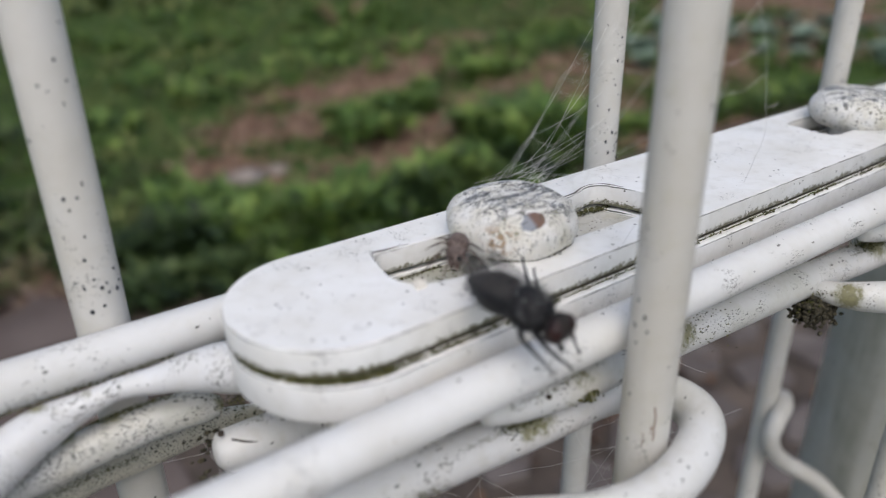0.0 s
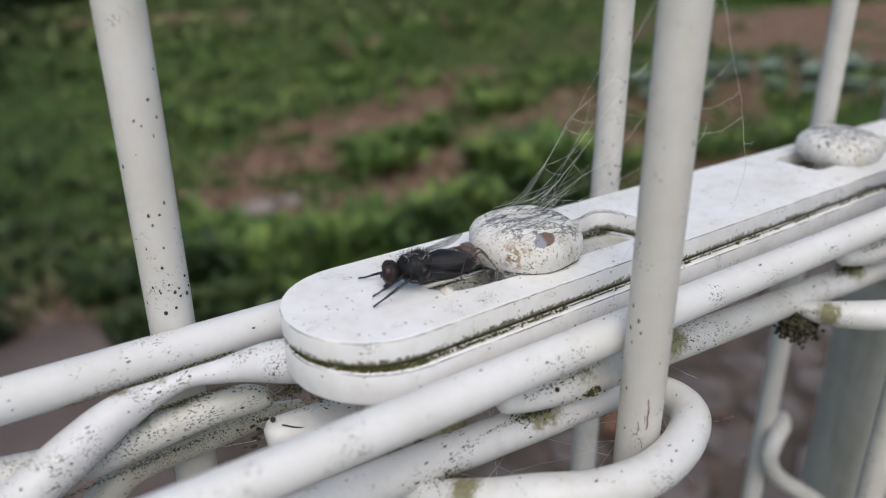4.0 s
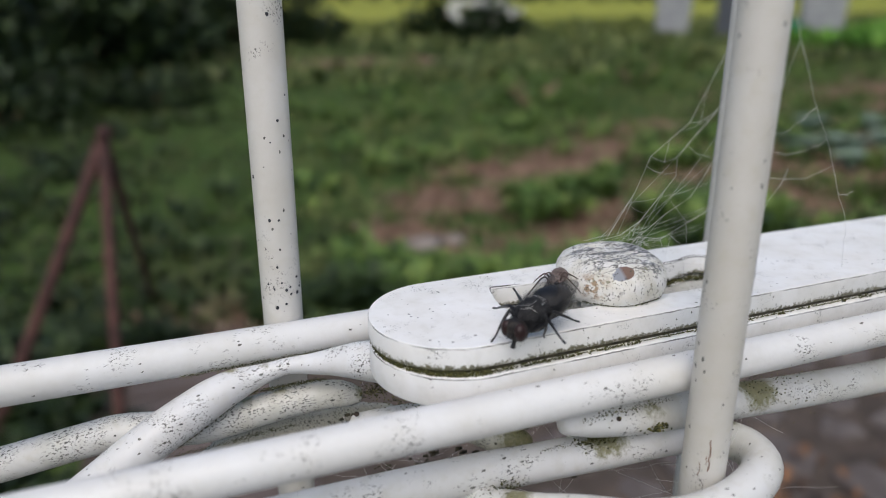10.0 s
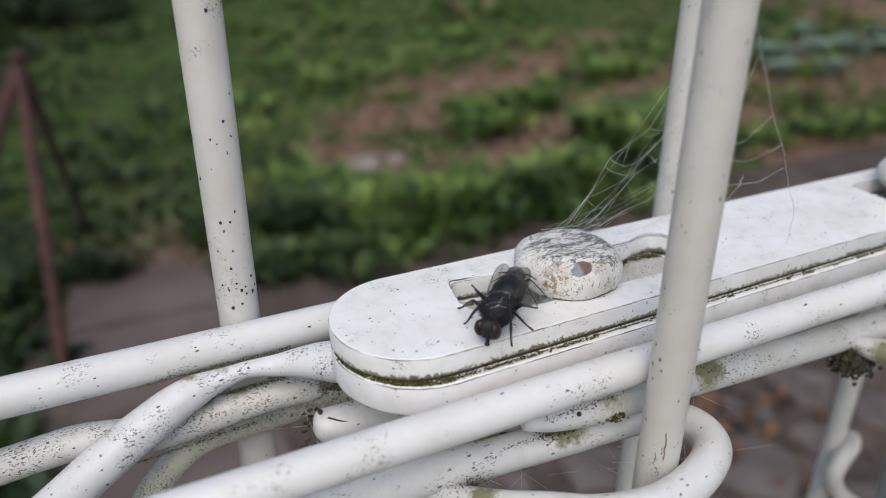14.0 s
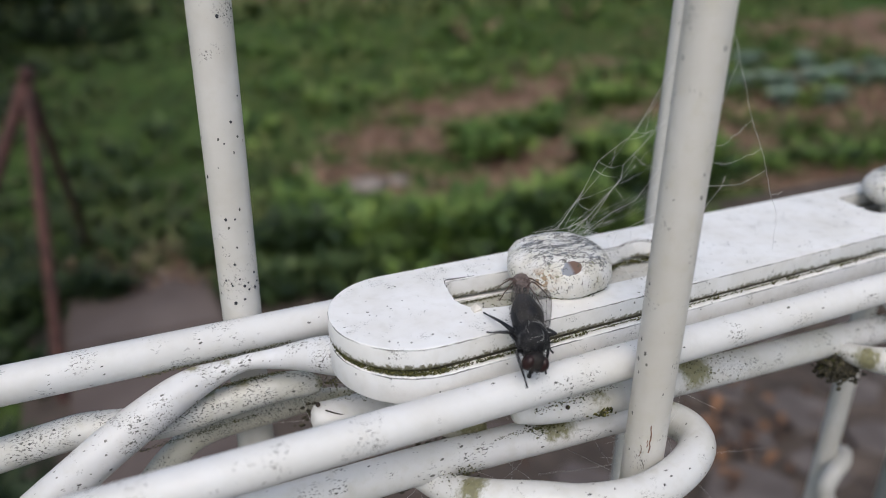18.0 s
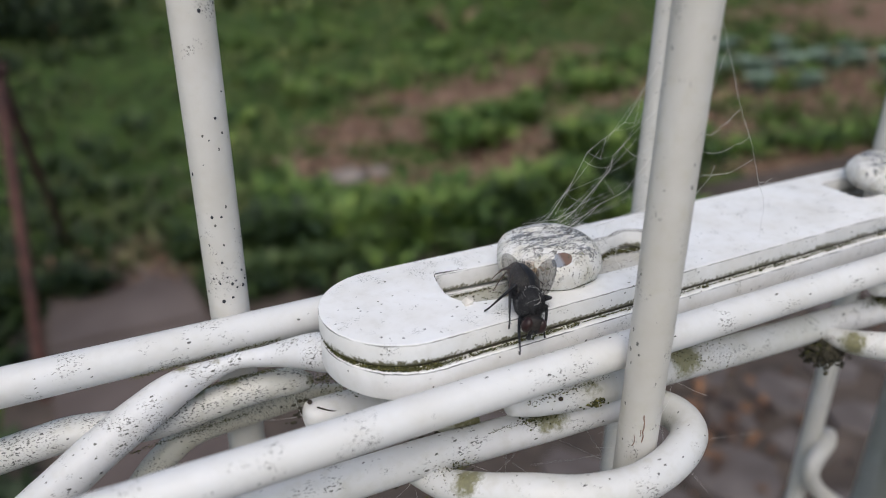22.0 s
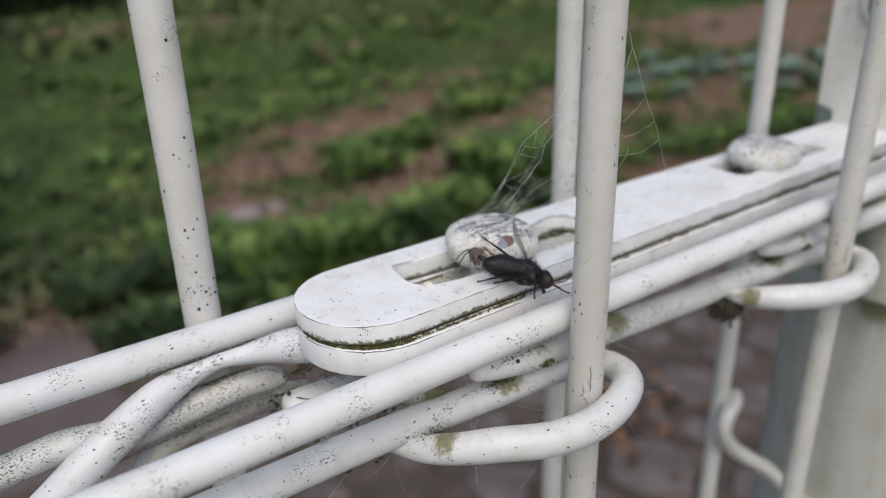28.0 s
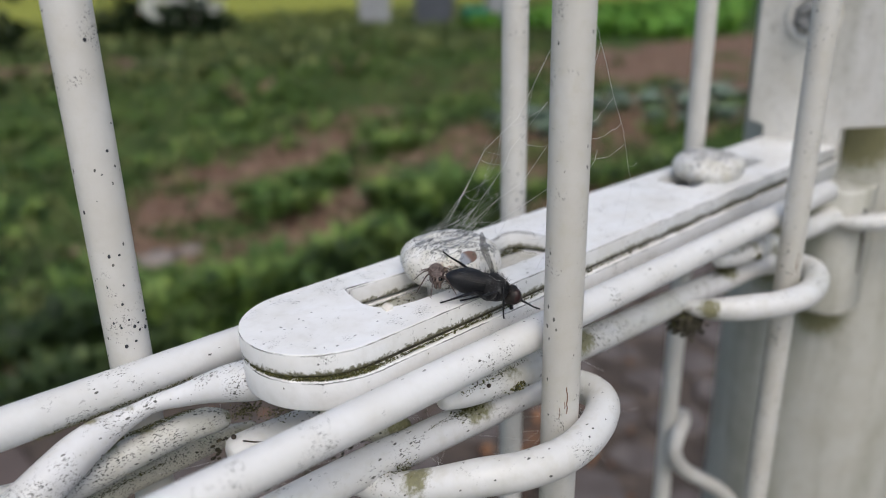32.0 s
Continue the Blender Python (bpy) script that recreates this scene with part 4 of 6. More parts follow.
fly = thing("fly", "black bristly fly with dark red eyes struggling on the latch", "fly")
thorax = part("thorax", ellipsoid("thorax", (3.15 * MM, 2.5 * MM, 2.4 * MM), DUSTY_CHITIN, 0.13), parent=fly, m=pose(0.5 * MM, 0, 0))
part("scutellum", ellipsoid("scutellum", (0.9 * MM, 1.15 * MM, 0.5 * MM), CHITIN, 0.05, 18, 10), parent=thorax, m=pose(-2.2 * MM, 0, 1.25 * MM, 0, -18, 0))
part("bristles", bristles("bristles", (3.15 * MM, 2.5 * MM, 2.4 * MM), 520, 1.1 * MM, CHITIN, 4, r=0.000032), parent=thorax)
wisps = []
for x0, y0, x1, y1 in ((1.6, -1.2, 0.9, 1.0), (-1.4, -1.0, -1.2, 1.1), (1.8, 0.5, -0.2, 0.9), (0.6, -1.7, -1.6, -1.2), (2.1, -0.6, 1.2, 1.5), (-0.2, 1.6, -1.9, 0.8), (-1.9, -0.4, -1.6, 1.3)):
    run = []
    for i in range(7):
        u = i / 6
        x, y = x0 + (x1 - x0) * u, y0 + (y1 - y0) * u + 0.22 * math.sin(7 * u + 3 * x0)
        run.append((x * MM, y * MM, 2.42 * MM * math.sqrt(max(0.05, 1 - (x / 3.15) ** 2 - (y / 2.5) ** 2)) + 0.00008))
    wisps.append(run)
part("silk_strands", threads("silk_strands", wisps, 0.00002), parent=thorax, label="pale strands of silk")
abdomen = part("abdomen", ellipsoid("abdomen", (3.8 * MM, 2.45 * MM, 2.2 * MM), CHITIN_MATT, 0.05, taper=0.28), parent=fly, m=pose(-4.1 * MM, 0, -0.15 * MM, 0, -4, 0))
part("bristles", bristles("bristles", (3.8 * MM, 2.45 * MM, 2.2 * MM), 900, 0.5 * MM, CHITIN_MATT, 5, -0.8, -0.9, 0.000022), parent=abdomen)
part("tail_bristles", bristles("tail_bristles", (3.7 * MM, 2.5 * MM, 2.25 * MM), 160, 1.0 * MM, CHITIN, 15, -0.9, -1.6, 0.00003), parent=abdomen)
head_part = part("head", ellipsoid("head", (1.3 * MM, 1.95 * MM, 1.75 * MM), FACE, 0.04), parent=fly, m=pose(4.45 * MM, 0, -0.35 * MM))
for s in (1, -1):
    part("eye", ellipsoid("eye", (1.1 * MM, 0.9 * MM, 1.4 * MM), EYE_RED), parent=head_part, label="dark red compound eye", m=pose(0.32 * MM, s * 1.08 * MM, 0.12 * MM, 0, 0, s * 22))
    part("antenna", limb("antenna", [(1.0, 0.18 * s, 0.2), (1.4, 0.28 * s, -0.1), (1.55, 0.32 * s, -0.6)], (0.12, 0.15, 0.1), CHITIN, 6, 4), parent=head_part)
part("proboscis", limb("proboscis", [(0.5, 0, -1.2), (0.8, 0, -1.9), (1.05, 0, -2.3)], (0.34, 0.3, 0.42), CHITIN, 8, 0), parent=head_part)
part("bristles", bristles("bristles", (1.3 * MM, 1.8 * MM, 1.6 * MM), 60, 0.6 * MM, CHITIN, 8, -0.6, 0.2), parent=head_part)

WING_EDGE = [(x * 0.93, y * 0.95) for x, y in ((0.0, 0.0), (1.2, 0.55), (3.0, 0.95), (5.2, 1.05), (7.2, 0.75), (8.6, 0.05), (8.9, -0.8), (8.2, -1.7), (6.6, -2.35), (4.8, -2.5), (3.0, -2.2), (1.6, -1.5), (0.5, -0.7))]


def wing(side):
    pts = smooth_path([(x, y * side, 0) for x, y in WING_EDGE], 3) * MM
    c = pts.mean(axis=0)
    top = [(p[0], p[1], 0.00001 + 0.00018 * math.sin(p[0] * 900)) for p in pts]
    verts = [(c[0], c[1], 0.0001)] + top
    faces = [(0, i, i % len(pts) + 1) for i in range(1, len(pts) + 1)]
    return mesh("wing", verts, faces, WING)


wings = {}
for s in (1, -1):
    w = part("wing", wing(-s), parent=fly, label="smoky translucent wing")
    veins = [[(0, 0), (3, 0.8), (7.0, 0.6), (8.7, -0.2)], [(0, 0), (3, 0.2), (8.8, -0.7)], [(0, 0), (2.6, -0.5), (7.9, -1.7)], [(0, 0), (2, -0.9), (5.2, -2.3)], [(4.4, 0.05), (4.7, -0.95)], [(5.8, -0.95), (6.1, -1.35)]]
    part("veins", threads("veins", [[(x * 0.93 * MM, y * 0.95 * -s * MM, 0.00005) for x, y in v] for v in veins], 0.00003), parent=w)
    w.children[0].data.materials.clear()
    w.children[0].data.materials.append(CHITIN)
    wings[s] = w

# hip, length of thigh, length of shank, all in millimetres
LEGS = {"front": ((2.1, 0.95, -1.35), 2.8, 5.3), "middle": ((0.7, 1.15, -1.5), 3.5, 6.5), "hind": ((-0.7, 1.0, -1.45), 3.8, 6.5)}
legs = {}
for kind_of, (hip, thigh, shank) in LEGS.items():
    for s in (1, -1):
        leg = part("leg", limb("leg", [(0, 0, 0), (thigh * 0.4, 0, 0.10), (thigh, 0, 0)], (0.44, 0.42, 0.24), CHITIN, 8, 18, len(legs)), parent=fly)
        low_leg = part("shank", limb("shank", [(0, 0, 0), (shank * 0.28, 0, 0.08), (shank * 0.55, 0, 0.05), (shank * 0.80, 0, -0.05), (shank, 0, 0.10)], (0.25, 0.24, 0.19, 0.13, 0.16), CHITIN, 8, 26, 7 + len(legs)), parent=leg)
        legs[kind_of, s] = (leg, low_leg, Vector((hip[0], hip[1] * s, hip[2])), thigh, shank)

# ---- the spider that holds the fly ----
SPIDER = plain("grey_brown_spider", [(0.3, (0.06, 0.042, 0.036)), (0.6, (0.19, 0.15, 0.135)), (0.85, (0.42, 0.38, 0.35))], 1500, 0.8, 0.00008)
SPIDER_LEG = plain("brown_spider_leg", [(0.3, (0.035, 0.020, 0.016)), (0.55, (0.085, 0.055, 0.045)), (0.8, (0.24, 0.18, 0.16))], 1800, 0.65)
BLACK_EYE = plain("glossy_black_eye", [(0.3, (0.004, 0.004, 0.004)), (0.7, (0.008, 0.007, 0.007))], 100, 0.08)
spider = thing("spider", "small grey-brown spider gripping the fly beside the rivet", "spider")
carapace = part("carapace", ellipsoid("carapace", (1.5 * MM, 1.3 * MM, 1.1 * MM), SPIDER, 0.06), parent=spider, m=pose(0.9 * MM, 0, 0.2 * MM))
part("hairs", bristles("hairs", (1.5 * MM, 1.3 * MM, 1.1 * MM), 200, 0.28 * MM, SPIDER, 3, -0.5, -0.2, 0.000025), parent=carapace)
for s in (1, -1):
    part("eye", ellipsoid("eye", (0.40 * MM, 0.40 * MM, 0.40 * MM), BLACK_EYE, segs=14, rings=10), parent=carapace, label="glossy black eye", m=pose(1.18 * MM, s * 0.52 * MM, 0.30 * MM))
    part("jaw", limb("jaw", [(1.1, 0.3 * s, -0.35), (1.5, 0.36 * s, -0.8), (1.5, 0.28 * s, -1.2)], (0.32, 0.30, 0.14), SPIDER_LEG, 8, 6), parent=carapace)
spider_abdomen = part("abdomen", ellipsoid("abdomen", (1.9 * MM, 1.4 * MM, 1.2 * MM), SPIDER, 0.06), parent=spider, m=pose(-1.9 * MM, 0, 0.15 * MM))
part("hairs", bristles("hairs", (1.9 * MM, 1.4 * MM, 1.2 * MM), 240, 0.28 * MM, SPIDER, 6, -0.7, -0.5, 0.000025), parent=spider_abdomen)
for i, (a, reach, fold) in enumerate(((22, 5.6, 1.3), (55, 5.0, 1.7), (118, 4.2, 1.5), (155, 5.2, 1.1))):
    for s in (1, -1):
        c, d = math.cos(radians(a + 9 * s)), math.sin(radians(a + 9 * s)) * s
        part("leg", limb("leg", [(0.9 + 0.6 * c, 0.6 * d, -0.1), (0.9 + 0.36 * reach * c, 0.36 * reach * d, fold), (0.9 + 0.7 * reach * c, 0.7 * reach * d, 0.45 * fold), (0.9 + reach * c, reach * d, -0.5)], (0.18, 0.14, 0.10, 0.05), SPIDER_LEG, 6, 26, i), parent=spider)

# ---- the garden ----
SOIL_SPOTS = [(1.62, 2.52, 0.34, 0.2), (0.9, 2.6, 0.2, 0.14), (1.33, 2.5, 0.2, 0.12), (2.45, 3.15, 0.35, 0.3), (2.35, 2.2, 0.4, 0.12), (2.95, 2.12, 0.55, 0.16), (1.88, 3.06, 0.3, 0.2), (1.0, 2.8, 0.26, 0.28), (1.6, 2.6, 0.5, 0.22), (2.0, 3.0, 0.6, 0.35), (2.0, 3.9, 0.55, 0.3), (2.9, 4.1, 0.7, 0.4), (3.3, 4.8, 0.5, 0.25), (1.4, 3.4, 0.35, 0.25), (2.9, 2.9, 0.6, 0.35), (2.9, 10.8, 1.6, 0.7), (5.4, 3.2, 2.6, 0.75), (7.6, 4.6, 1.6, 0.9), (10.0, 5.6, 4.0, 1.0), (0.12, 2.2, 0.2, 0.22)]


def ground_height(x, y):
    h = 0.03 * noise.noise(Vector((x * 1.3, y * 1.3, 0))) + 0.012 * noise.noise(Vector((x * 6, y * 6, 3)))
    return h * min(1.0, max(0.0, (y - 2.0) / 0.6)) if y > 2.0 else -0.025


def soil_at(x, y):
    s = 0.0
    for cx, cy, rx, ry in SOIL_SPOTS:
        d = math.hypot((x - cx) / rx, (y - cy) / ry) + 0.6 * noise.noise(Vector((x * 2.6, y * 2.6, 7.0))) + 0.45 * noise.noise(Vector((x * 7.0, y * 7.0, 3.0)))
        s = max(s, min(1.0, max(0.0, (1.25 - d) * 2.0)))
    return s


def spread(lo, hi, near, fine, grow):
    """Places along an axis, fine near a stretch and wider outside it."""
    out = list(np.arange(near[0], near[1] + fine / 2, fine))
    s, v = fine, out[-1]
    while v < hi:
        s *= grow
        v += s
        out.append(v)
    s, v = fine, out[0]
    while v > lo:
        s *= grow
        v -= s
        out.insert(0, v)
    return out


def garden_ground():
    xs, ys = spread(-400, 400, (-1.5, 7.5), 0.09, 1.18), spread(-400, 400, (1.9, 8.0), 0.08, 1.18)
    verts = [(x, y, ground_height(x, y)) for y in ys for x in xs]
    w = len(xs)
    faces = [(j * w + i, j * w + i + 1, (j + 1) * w + i + 1, (j + 1) * w + i) for j in range(len(ys) - 1) for i in range(w - 1)]
    m, n, l, b = material("garden_ground", 0.95, spec=0.1)
    d = mesh("ground", verts, faces, m)
    layer = d.attributes.new("soil", "FLOAT", "POINT")
    layer.data.foreach_set("value", [soil_at(x, y) for x, y, _ in verts])
    o = coords(n)
    soil = n.new("ShaderNodeAttribute")
    soil.attribute_name = "soil"
    f = noise_tex(n, l, o, 5, 6, 0.65)
    g = noise_tex(n, l, o, 40, 4)
    earth = ramp(n, l, math_node(n, l, "ADD", math_node(n, l, "MULTIPLY", f, 0.5), math_node(n, l, "MULTIPLY", g, 0.5)), [(0.32, (0.095, 0.056, 0.038)), (0.5, (0.19, 0.120, 0.082)), (0.68, (0.32, 0.235, 0.17))])
    turf = ramp(n, l, f, [(0.3, (0.03, 0.055, 0.016)), (0.55, (0.06, 0.10, 0.025)), (0.75, (0.11, 0.14, 0.045))])
    far = axis(n, l, o, 1)
    lawn = ramp(n, l, math_node(n, l, "MULTIPLY", far, 0.01), [(0.14, 0.0), (0.22, 1.0)])
    turf = mix(n, l, lawn, turf, mix(n, l, f, (0.20, 0.24, 0.035), (0.36, 0.36, 0.08)))
    k = math_node(n, l, "ADD", soil.outputs["Fac"], math_node(n, l, "MULTIPLY", math_node(n, l, "SUBTRACT", g, 0.5), 0.7))
    l.new(mix(n, l, ramp(n, l, k, [(0.45, 0.0), (0.85, 1.0)]), turf, earth), b.inputs["Base Color"])
    bump(n, l, b, g, 0.8, 0.03)
    return tagged(new("ground", d), "garden ground of dark soil and rough green turf", "ground", kind="structure")


garden_ground()


def tuft_stays(c):
    """Half of the low tufts stay."""
    return noise.noise(Vector((c[0] * 50, c[1] * 50, 2.0))) > 0.1


def leaf_mesh(name, clumps, mat):
    """Clumps of narrow folded leaves joined: (x, y, z, height, width, count, lean); none round the two bare stones."""
    clumps = [c for c in clumps if math.hypot((c[0] - 1.05) / 0.26, (c[1] - 2.70) / 0.16) > 1 or c[3] < 0.06 and tuft_stays(c)]
    rng = np.random.default_rng(len(clumps))
    verts, faces = [], []
    for x, y, z, h, w, count, lean in clumps:
        for _ in range(count):
            a, t = rng.uniform(0, 2 * math.pi), rng.uniform(0.25, 1.0) * lean
            r = rng.uniform(0, 0.35) * h
            bx, by = x + r * math.cos(a), y + r * math.sin(a)
            hh, ww = h * rng.uniform(0.55, 1.1), w * rng.uniform(0.6, 1.2)
            dx, dy = math.cos(a) * t, math.sin(a) * t
            px, py = -math.sin(a) * ww / 2, math.cos(a) * ww / 2
            k = len(verts)
            mx, my, mz = bx + dx * hh * 0.45, by + dy * hh * 0.45, z + hh * 0.62
            tx, ty, tz = bx + dx * hh, by + dy * hh, z + hh * (0.95 - 0.55 * t * rng.uniform(0.3, 1))
            verts += [(bx, by, z - 0.01), (mx + px, my + py, mz), (mx, my, mz - ww * 0.15), (mx - px, my - py, mz), (tx, ty, tz)]
            faces += [(k, k + 1, k + 2), (k, k + 2, k + 3), (k + 1, k + 4, k + 2), (k + 2, k + 4, k + 3)]
    return mesh(name, verts, faces, mat)


def leafy(name, dark, mid, light):
    m, n, l, b = material(name, 0.6, spec=0.3)
    g = n.new("ShaderNodeNewGeometry").outputs["Random Per Island"]
    f = ramp(n, l, noise_tex(n, l, coords(n), 3.4, 4), [(0.32, 0.0), (0.68, 1.0)])
    v = math_node(n, l, "ADD", math_node(n, l, "MULTIPLY", g, 0.5), math_node(n, l, "MULTIPLY", f, 0.5))
    l.new(ramp(n, l, v, [(0.2, dark), (0.5, mid), (0.85, light)]), b.inputs["Base Color"])
    b.inputs["Subsurface Weight"].default_value = 0.0
    return m


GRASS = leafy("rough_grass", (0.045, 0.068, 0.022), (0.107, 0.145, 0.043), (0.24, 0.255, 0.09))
# the grass again with the shade on the left put into its colour
DIM_GRASS = leafy("shade_toned_grass", (0.023, 0.035, 0.013), (0.050, 0.068, 0.022), (0.115, 0.13, 0.046))
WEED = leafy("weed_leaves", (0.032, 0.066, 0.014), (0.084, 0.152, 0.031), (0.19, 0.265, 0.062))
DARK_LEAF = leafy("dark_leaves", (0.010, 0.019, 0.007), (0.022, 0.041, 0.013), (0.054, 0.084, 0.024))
# weed leaves darkened to stand for shade under and left of the verge
SHADE_LEAF = leafy("shade_toned_weed_leaves", (0.017, 0.032, 0.011), (0.038, 0.066, 0.019), (0.09, 0.13, 0.036))
BRIGHT = leafy("bright_crop_leaves", (0.06, 0.16, 0.02), (0.11, 0.26, 0.03), (0.2, 0.36, 0.06))
LITTER = plain("dry_litter", [(0.25, (0.12, 0.060, 0.040)), (0.5, (0.26, 0.155, 0.105)), (0.8, (0.44, 0.34, 0.24))], 60, 0.9, island=0.7)

rng = np.random.default_rng(11)
grass, dim_grass, weeds, dark_weeds, low_weeds, litter = [], [], [], [], [], []
for _ in range(9000):
    u = rng.uniform() ** 1.6
    y = 2.1 + 8.5 * u
    x = rng.uniform(-1.6 - 0.25 * y, 1.2 + 1.15 * y)
    s = soil_at(x, y)
    if rng.uniform() < 1 - s * 0.74:
        h = rng.uniform(0.04, 0.10) * (0.8 + 0.5 * noise.noise(Vector((x, y, 1))))
        # left of this wavy line the tufts take the shade-toned leaves
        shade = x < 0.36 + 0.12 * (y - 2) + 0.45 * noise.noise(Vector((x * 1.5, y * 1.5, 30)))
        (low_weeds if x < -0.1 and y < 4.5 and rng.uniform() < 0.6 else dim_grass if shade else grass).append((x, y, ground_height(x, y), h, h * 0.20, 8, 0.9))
    if s > 0.02 and rng.uniform() < 0.95:
        litter.append((x, y, ground_height(x, y), rng.uniform(0.02, 0.06), 0.012, 7, 1.3))
for _ in range(1500):
    x, y = rng.uniform(-1.6, 9), rng.uniform(2.2, 8)
    k = noise.noise(Vector((x * 1.1, y * 1.1, 21)))
    if k > 0.05 and soil_at(x, y) < 0.7:
        h = rng.uniform(0.06, 0.15)
        # towards the left the leaf colour darkens in steps for shade
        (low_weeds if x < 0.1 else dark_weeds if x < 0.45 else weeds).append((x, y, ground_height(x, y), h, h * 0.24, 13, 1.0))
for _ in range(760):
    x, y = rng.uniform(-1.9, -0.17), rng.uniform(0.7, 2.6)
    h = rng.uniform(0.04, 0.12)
    # shade beside the slabs is painted: these get the darkest leaves
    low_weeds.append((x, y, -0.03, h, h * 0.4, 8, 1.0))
# the leafy verge along the paving, its front row coloured dark for shade
for _ in range(620):
    x = rng.uniform(-0.9, 4.0)
    y = 2.06 + abs(rng.normal(0, 0.13)) + 0.06 * math.sin(x * 3)
    if 0.02 < x < 0.22 or (x > 2.3 and rng.uniform() < 0.6):
        continue
    h = rng.uniform(0.07, 0.17) * (1.05 if 0.5 < x < 2.2 else 0.8)
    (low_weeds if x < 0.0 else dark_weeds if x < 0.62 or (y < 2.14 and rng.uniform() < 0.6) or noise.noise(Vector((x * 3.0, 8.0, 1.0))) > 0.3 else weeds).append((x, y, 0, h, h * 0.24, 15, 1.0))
for _ in range(240):
    x, y = rng.uniform(0.28, 2.0), 2.08 - abs(rng.normal(0, 0.11))
    h = rng.uniform(0.05, 0.12)
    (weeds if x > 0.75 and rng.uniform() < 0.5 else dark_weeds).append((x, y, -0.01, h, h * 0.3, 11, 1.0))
for cx, cy, r, hh in ((2.15, 2.35, 0.25, 0.26), (0.72, 2.42, 0.12, 0.15), (2.05, 3.2, 0.14, 0.14), (2.9, 3.6, 0.18, 0.16)):
    for _ in range(40):
        a, q = rng.uniform(0, 6.28), r * math.sqrt(rng.uniform())
        h = hh * rng.uniform(0.6, 1)
        weeds.append((cx + q * math.cos(a), cy + q * math.sin(a), 0, h, h * 0.24, 14, 1.0))
# weeds between the cabbages
bed = np.random.default_rng(41)
for _ in range(230):
    k = bed.uniform(-4, 20)
    x, y, h = 3.9 + 0.30 * k + bed.normal(0, 0.4), 3.6 - 0.20 * k + bed.normal(0, 0.34), bed.uniform(0.06, 0.17)
    weeds.append((x, y, 0, h, h * 0.22, 12, 1.0))
tagged(new("grass", leaf_mesh("grass", grass, GRASS)), "rough green garden grass", "grass", kind="stuff")
tagged(new("shade_grass", leaf_mesh("shade_grass", dim_grass, DIM_GRASS)), "green garden grass coloured dark for shade", "grass", kind="stuff")
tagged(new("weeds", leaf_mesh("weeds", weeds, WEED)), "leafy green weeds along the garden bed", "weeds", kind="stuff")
tagged(new("dark_weeds", leaf_mesh("dark_weeds", dark_weeds, SHADE_LEAF)), "weeds on the verge and at the left, coloured dark for shade", "weeds", kind="stuff")
tagged(new("low_weeds", leaf_mesh("low_weeds", low_weeds, DARK_LEAF)), "low plants beside the slabs, coloured very dark for shade", "weeds", kind="stuff")
tagged(new("litter", leaf_mesh("litter", litter, LITTER)), "dry brown stalks and leaves on bare soil", "plant litter", kind="stuff")

far_grass, far_shade = [], []
for _ in range(5000):
    y = rng.uniform(8, 24)
    x = rng.uniform(-0.35 * y, 1.25 * y)
    if soil_at(x, y) > 0.5:
        continue
    h = rng.uniform(0.08, 0.22)
    # the shade line runs on here, again as darker leaf colour
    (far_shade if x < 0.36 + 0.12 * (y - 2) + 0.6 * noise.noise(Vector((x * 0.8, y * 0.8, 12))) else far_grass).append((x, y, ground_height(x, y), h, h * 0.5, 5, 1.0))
tagged(new("far_shade_grass", leaf_mesh("far_shade_grass", far_shade, DIM_GRASS)), "rough grass farther off beside the shrubs, coloured dark for shade", "grass", kind="stuff")
tagged(new("far_grass", leaf_mesh("far_grass", far_grass, GRASS)), "tall rough grass farther off", "grass", kind="stuff")


def shrub(name, label, cx, cy, r, h, mat, count, leaf):
    """A loose bush: stems and many small leaves in an uneven crown."""
    t = thing(name, label, "shrub", pose(cx, cy, 0), group="garden shrubs")
    g = np.random.default_rng(int(abs(cx * 100 + cy * 10)))
    cl, stems_v = [], []
    for _ in range(count):
        a, e = g.uniform(0, 2 * math.pi), math.asin(g.uniform(0.0, 1))
        q = g.uniform(0.55, 1.0) * (1 + 0.35 * math.sin(3 * a + cx))
        x, y, z = r * q * math.cos(a) * math.cos(e), r * q * math.sin(a) * math.cos(e), h * q * math.sin(e)
        cl.append((x, y, max(0.03, z), leaf, leaf * 0.55, 5, 1.1))
    part("crown", leaf_mesh("crown", cl, mat), parent=t)
    for k in range(4):
        a = k * 1.6
        part("stem", tube("stem", [(0.05 * r * math.cos(a), 0.05 * r * math.sin(a), -0.02), (0.5 * r * math.cos(a), 0.5 * r * math.sin(a), 0.7 * h)], 0.02 * r + 0.004, LITTER, 6, caps=False), parent=t)
    return t


# the deep shade on these shrubs is only their dark leaf colour
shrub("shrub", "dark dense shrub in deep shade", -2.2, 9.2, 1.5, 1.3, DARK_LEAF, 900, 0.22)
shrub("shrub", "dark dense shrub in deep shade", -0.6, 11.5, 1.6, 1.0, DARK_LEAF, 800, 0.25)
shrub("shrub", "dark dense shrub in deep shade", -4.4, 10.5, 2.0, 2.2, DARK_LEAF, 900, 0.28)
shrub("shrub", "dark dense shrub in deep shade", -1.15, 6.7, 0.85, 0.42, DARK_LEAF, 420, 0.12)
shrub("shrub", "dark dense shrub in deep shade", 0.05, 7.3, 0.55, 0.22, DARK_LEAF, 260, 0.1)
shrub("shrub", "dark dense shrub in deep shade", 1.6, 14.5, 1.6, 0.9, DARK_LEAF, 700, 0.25)
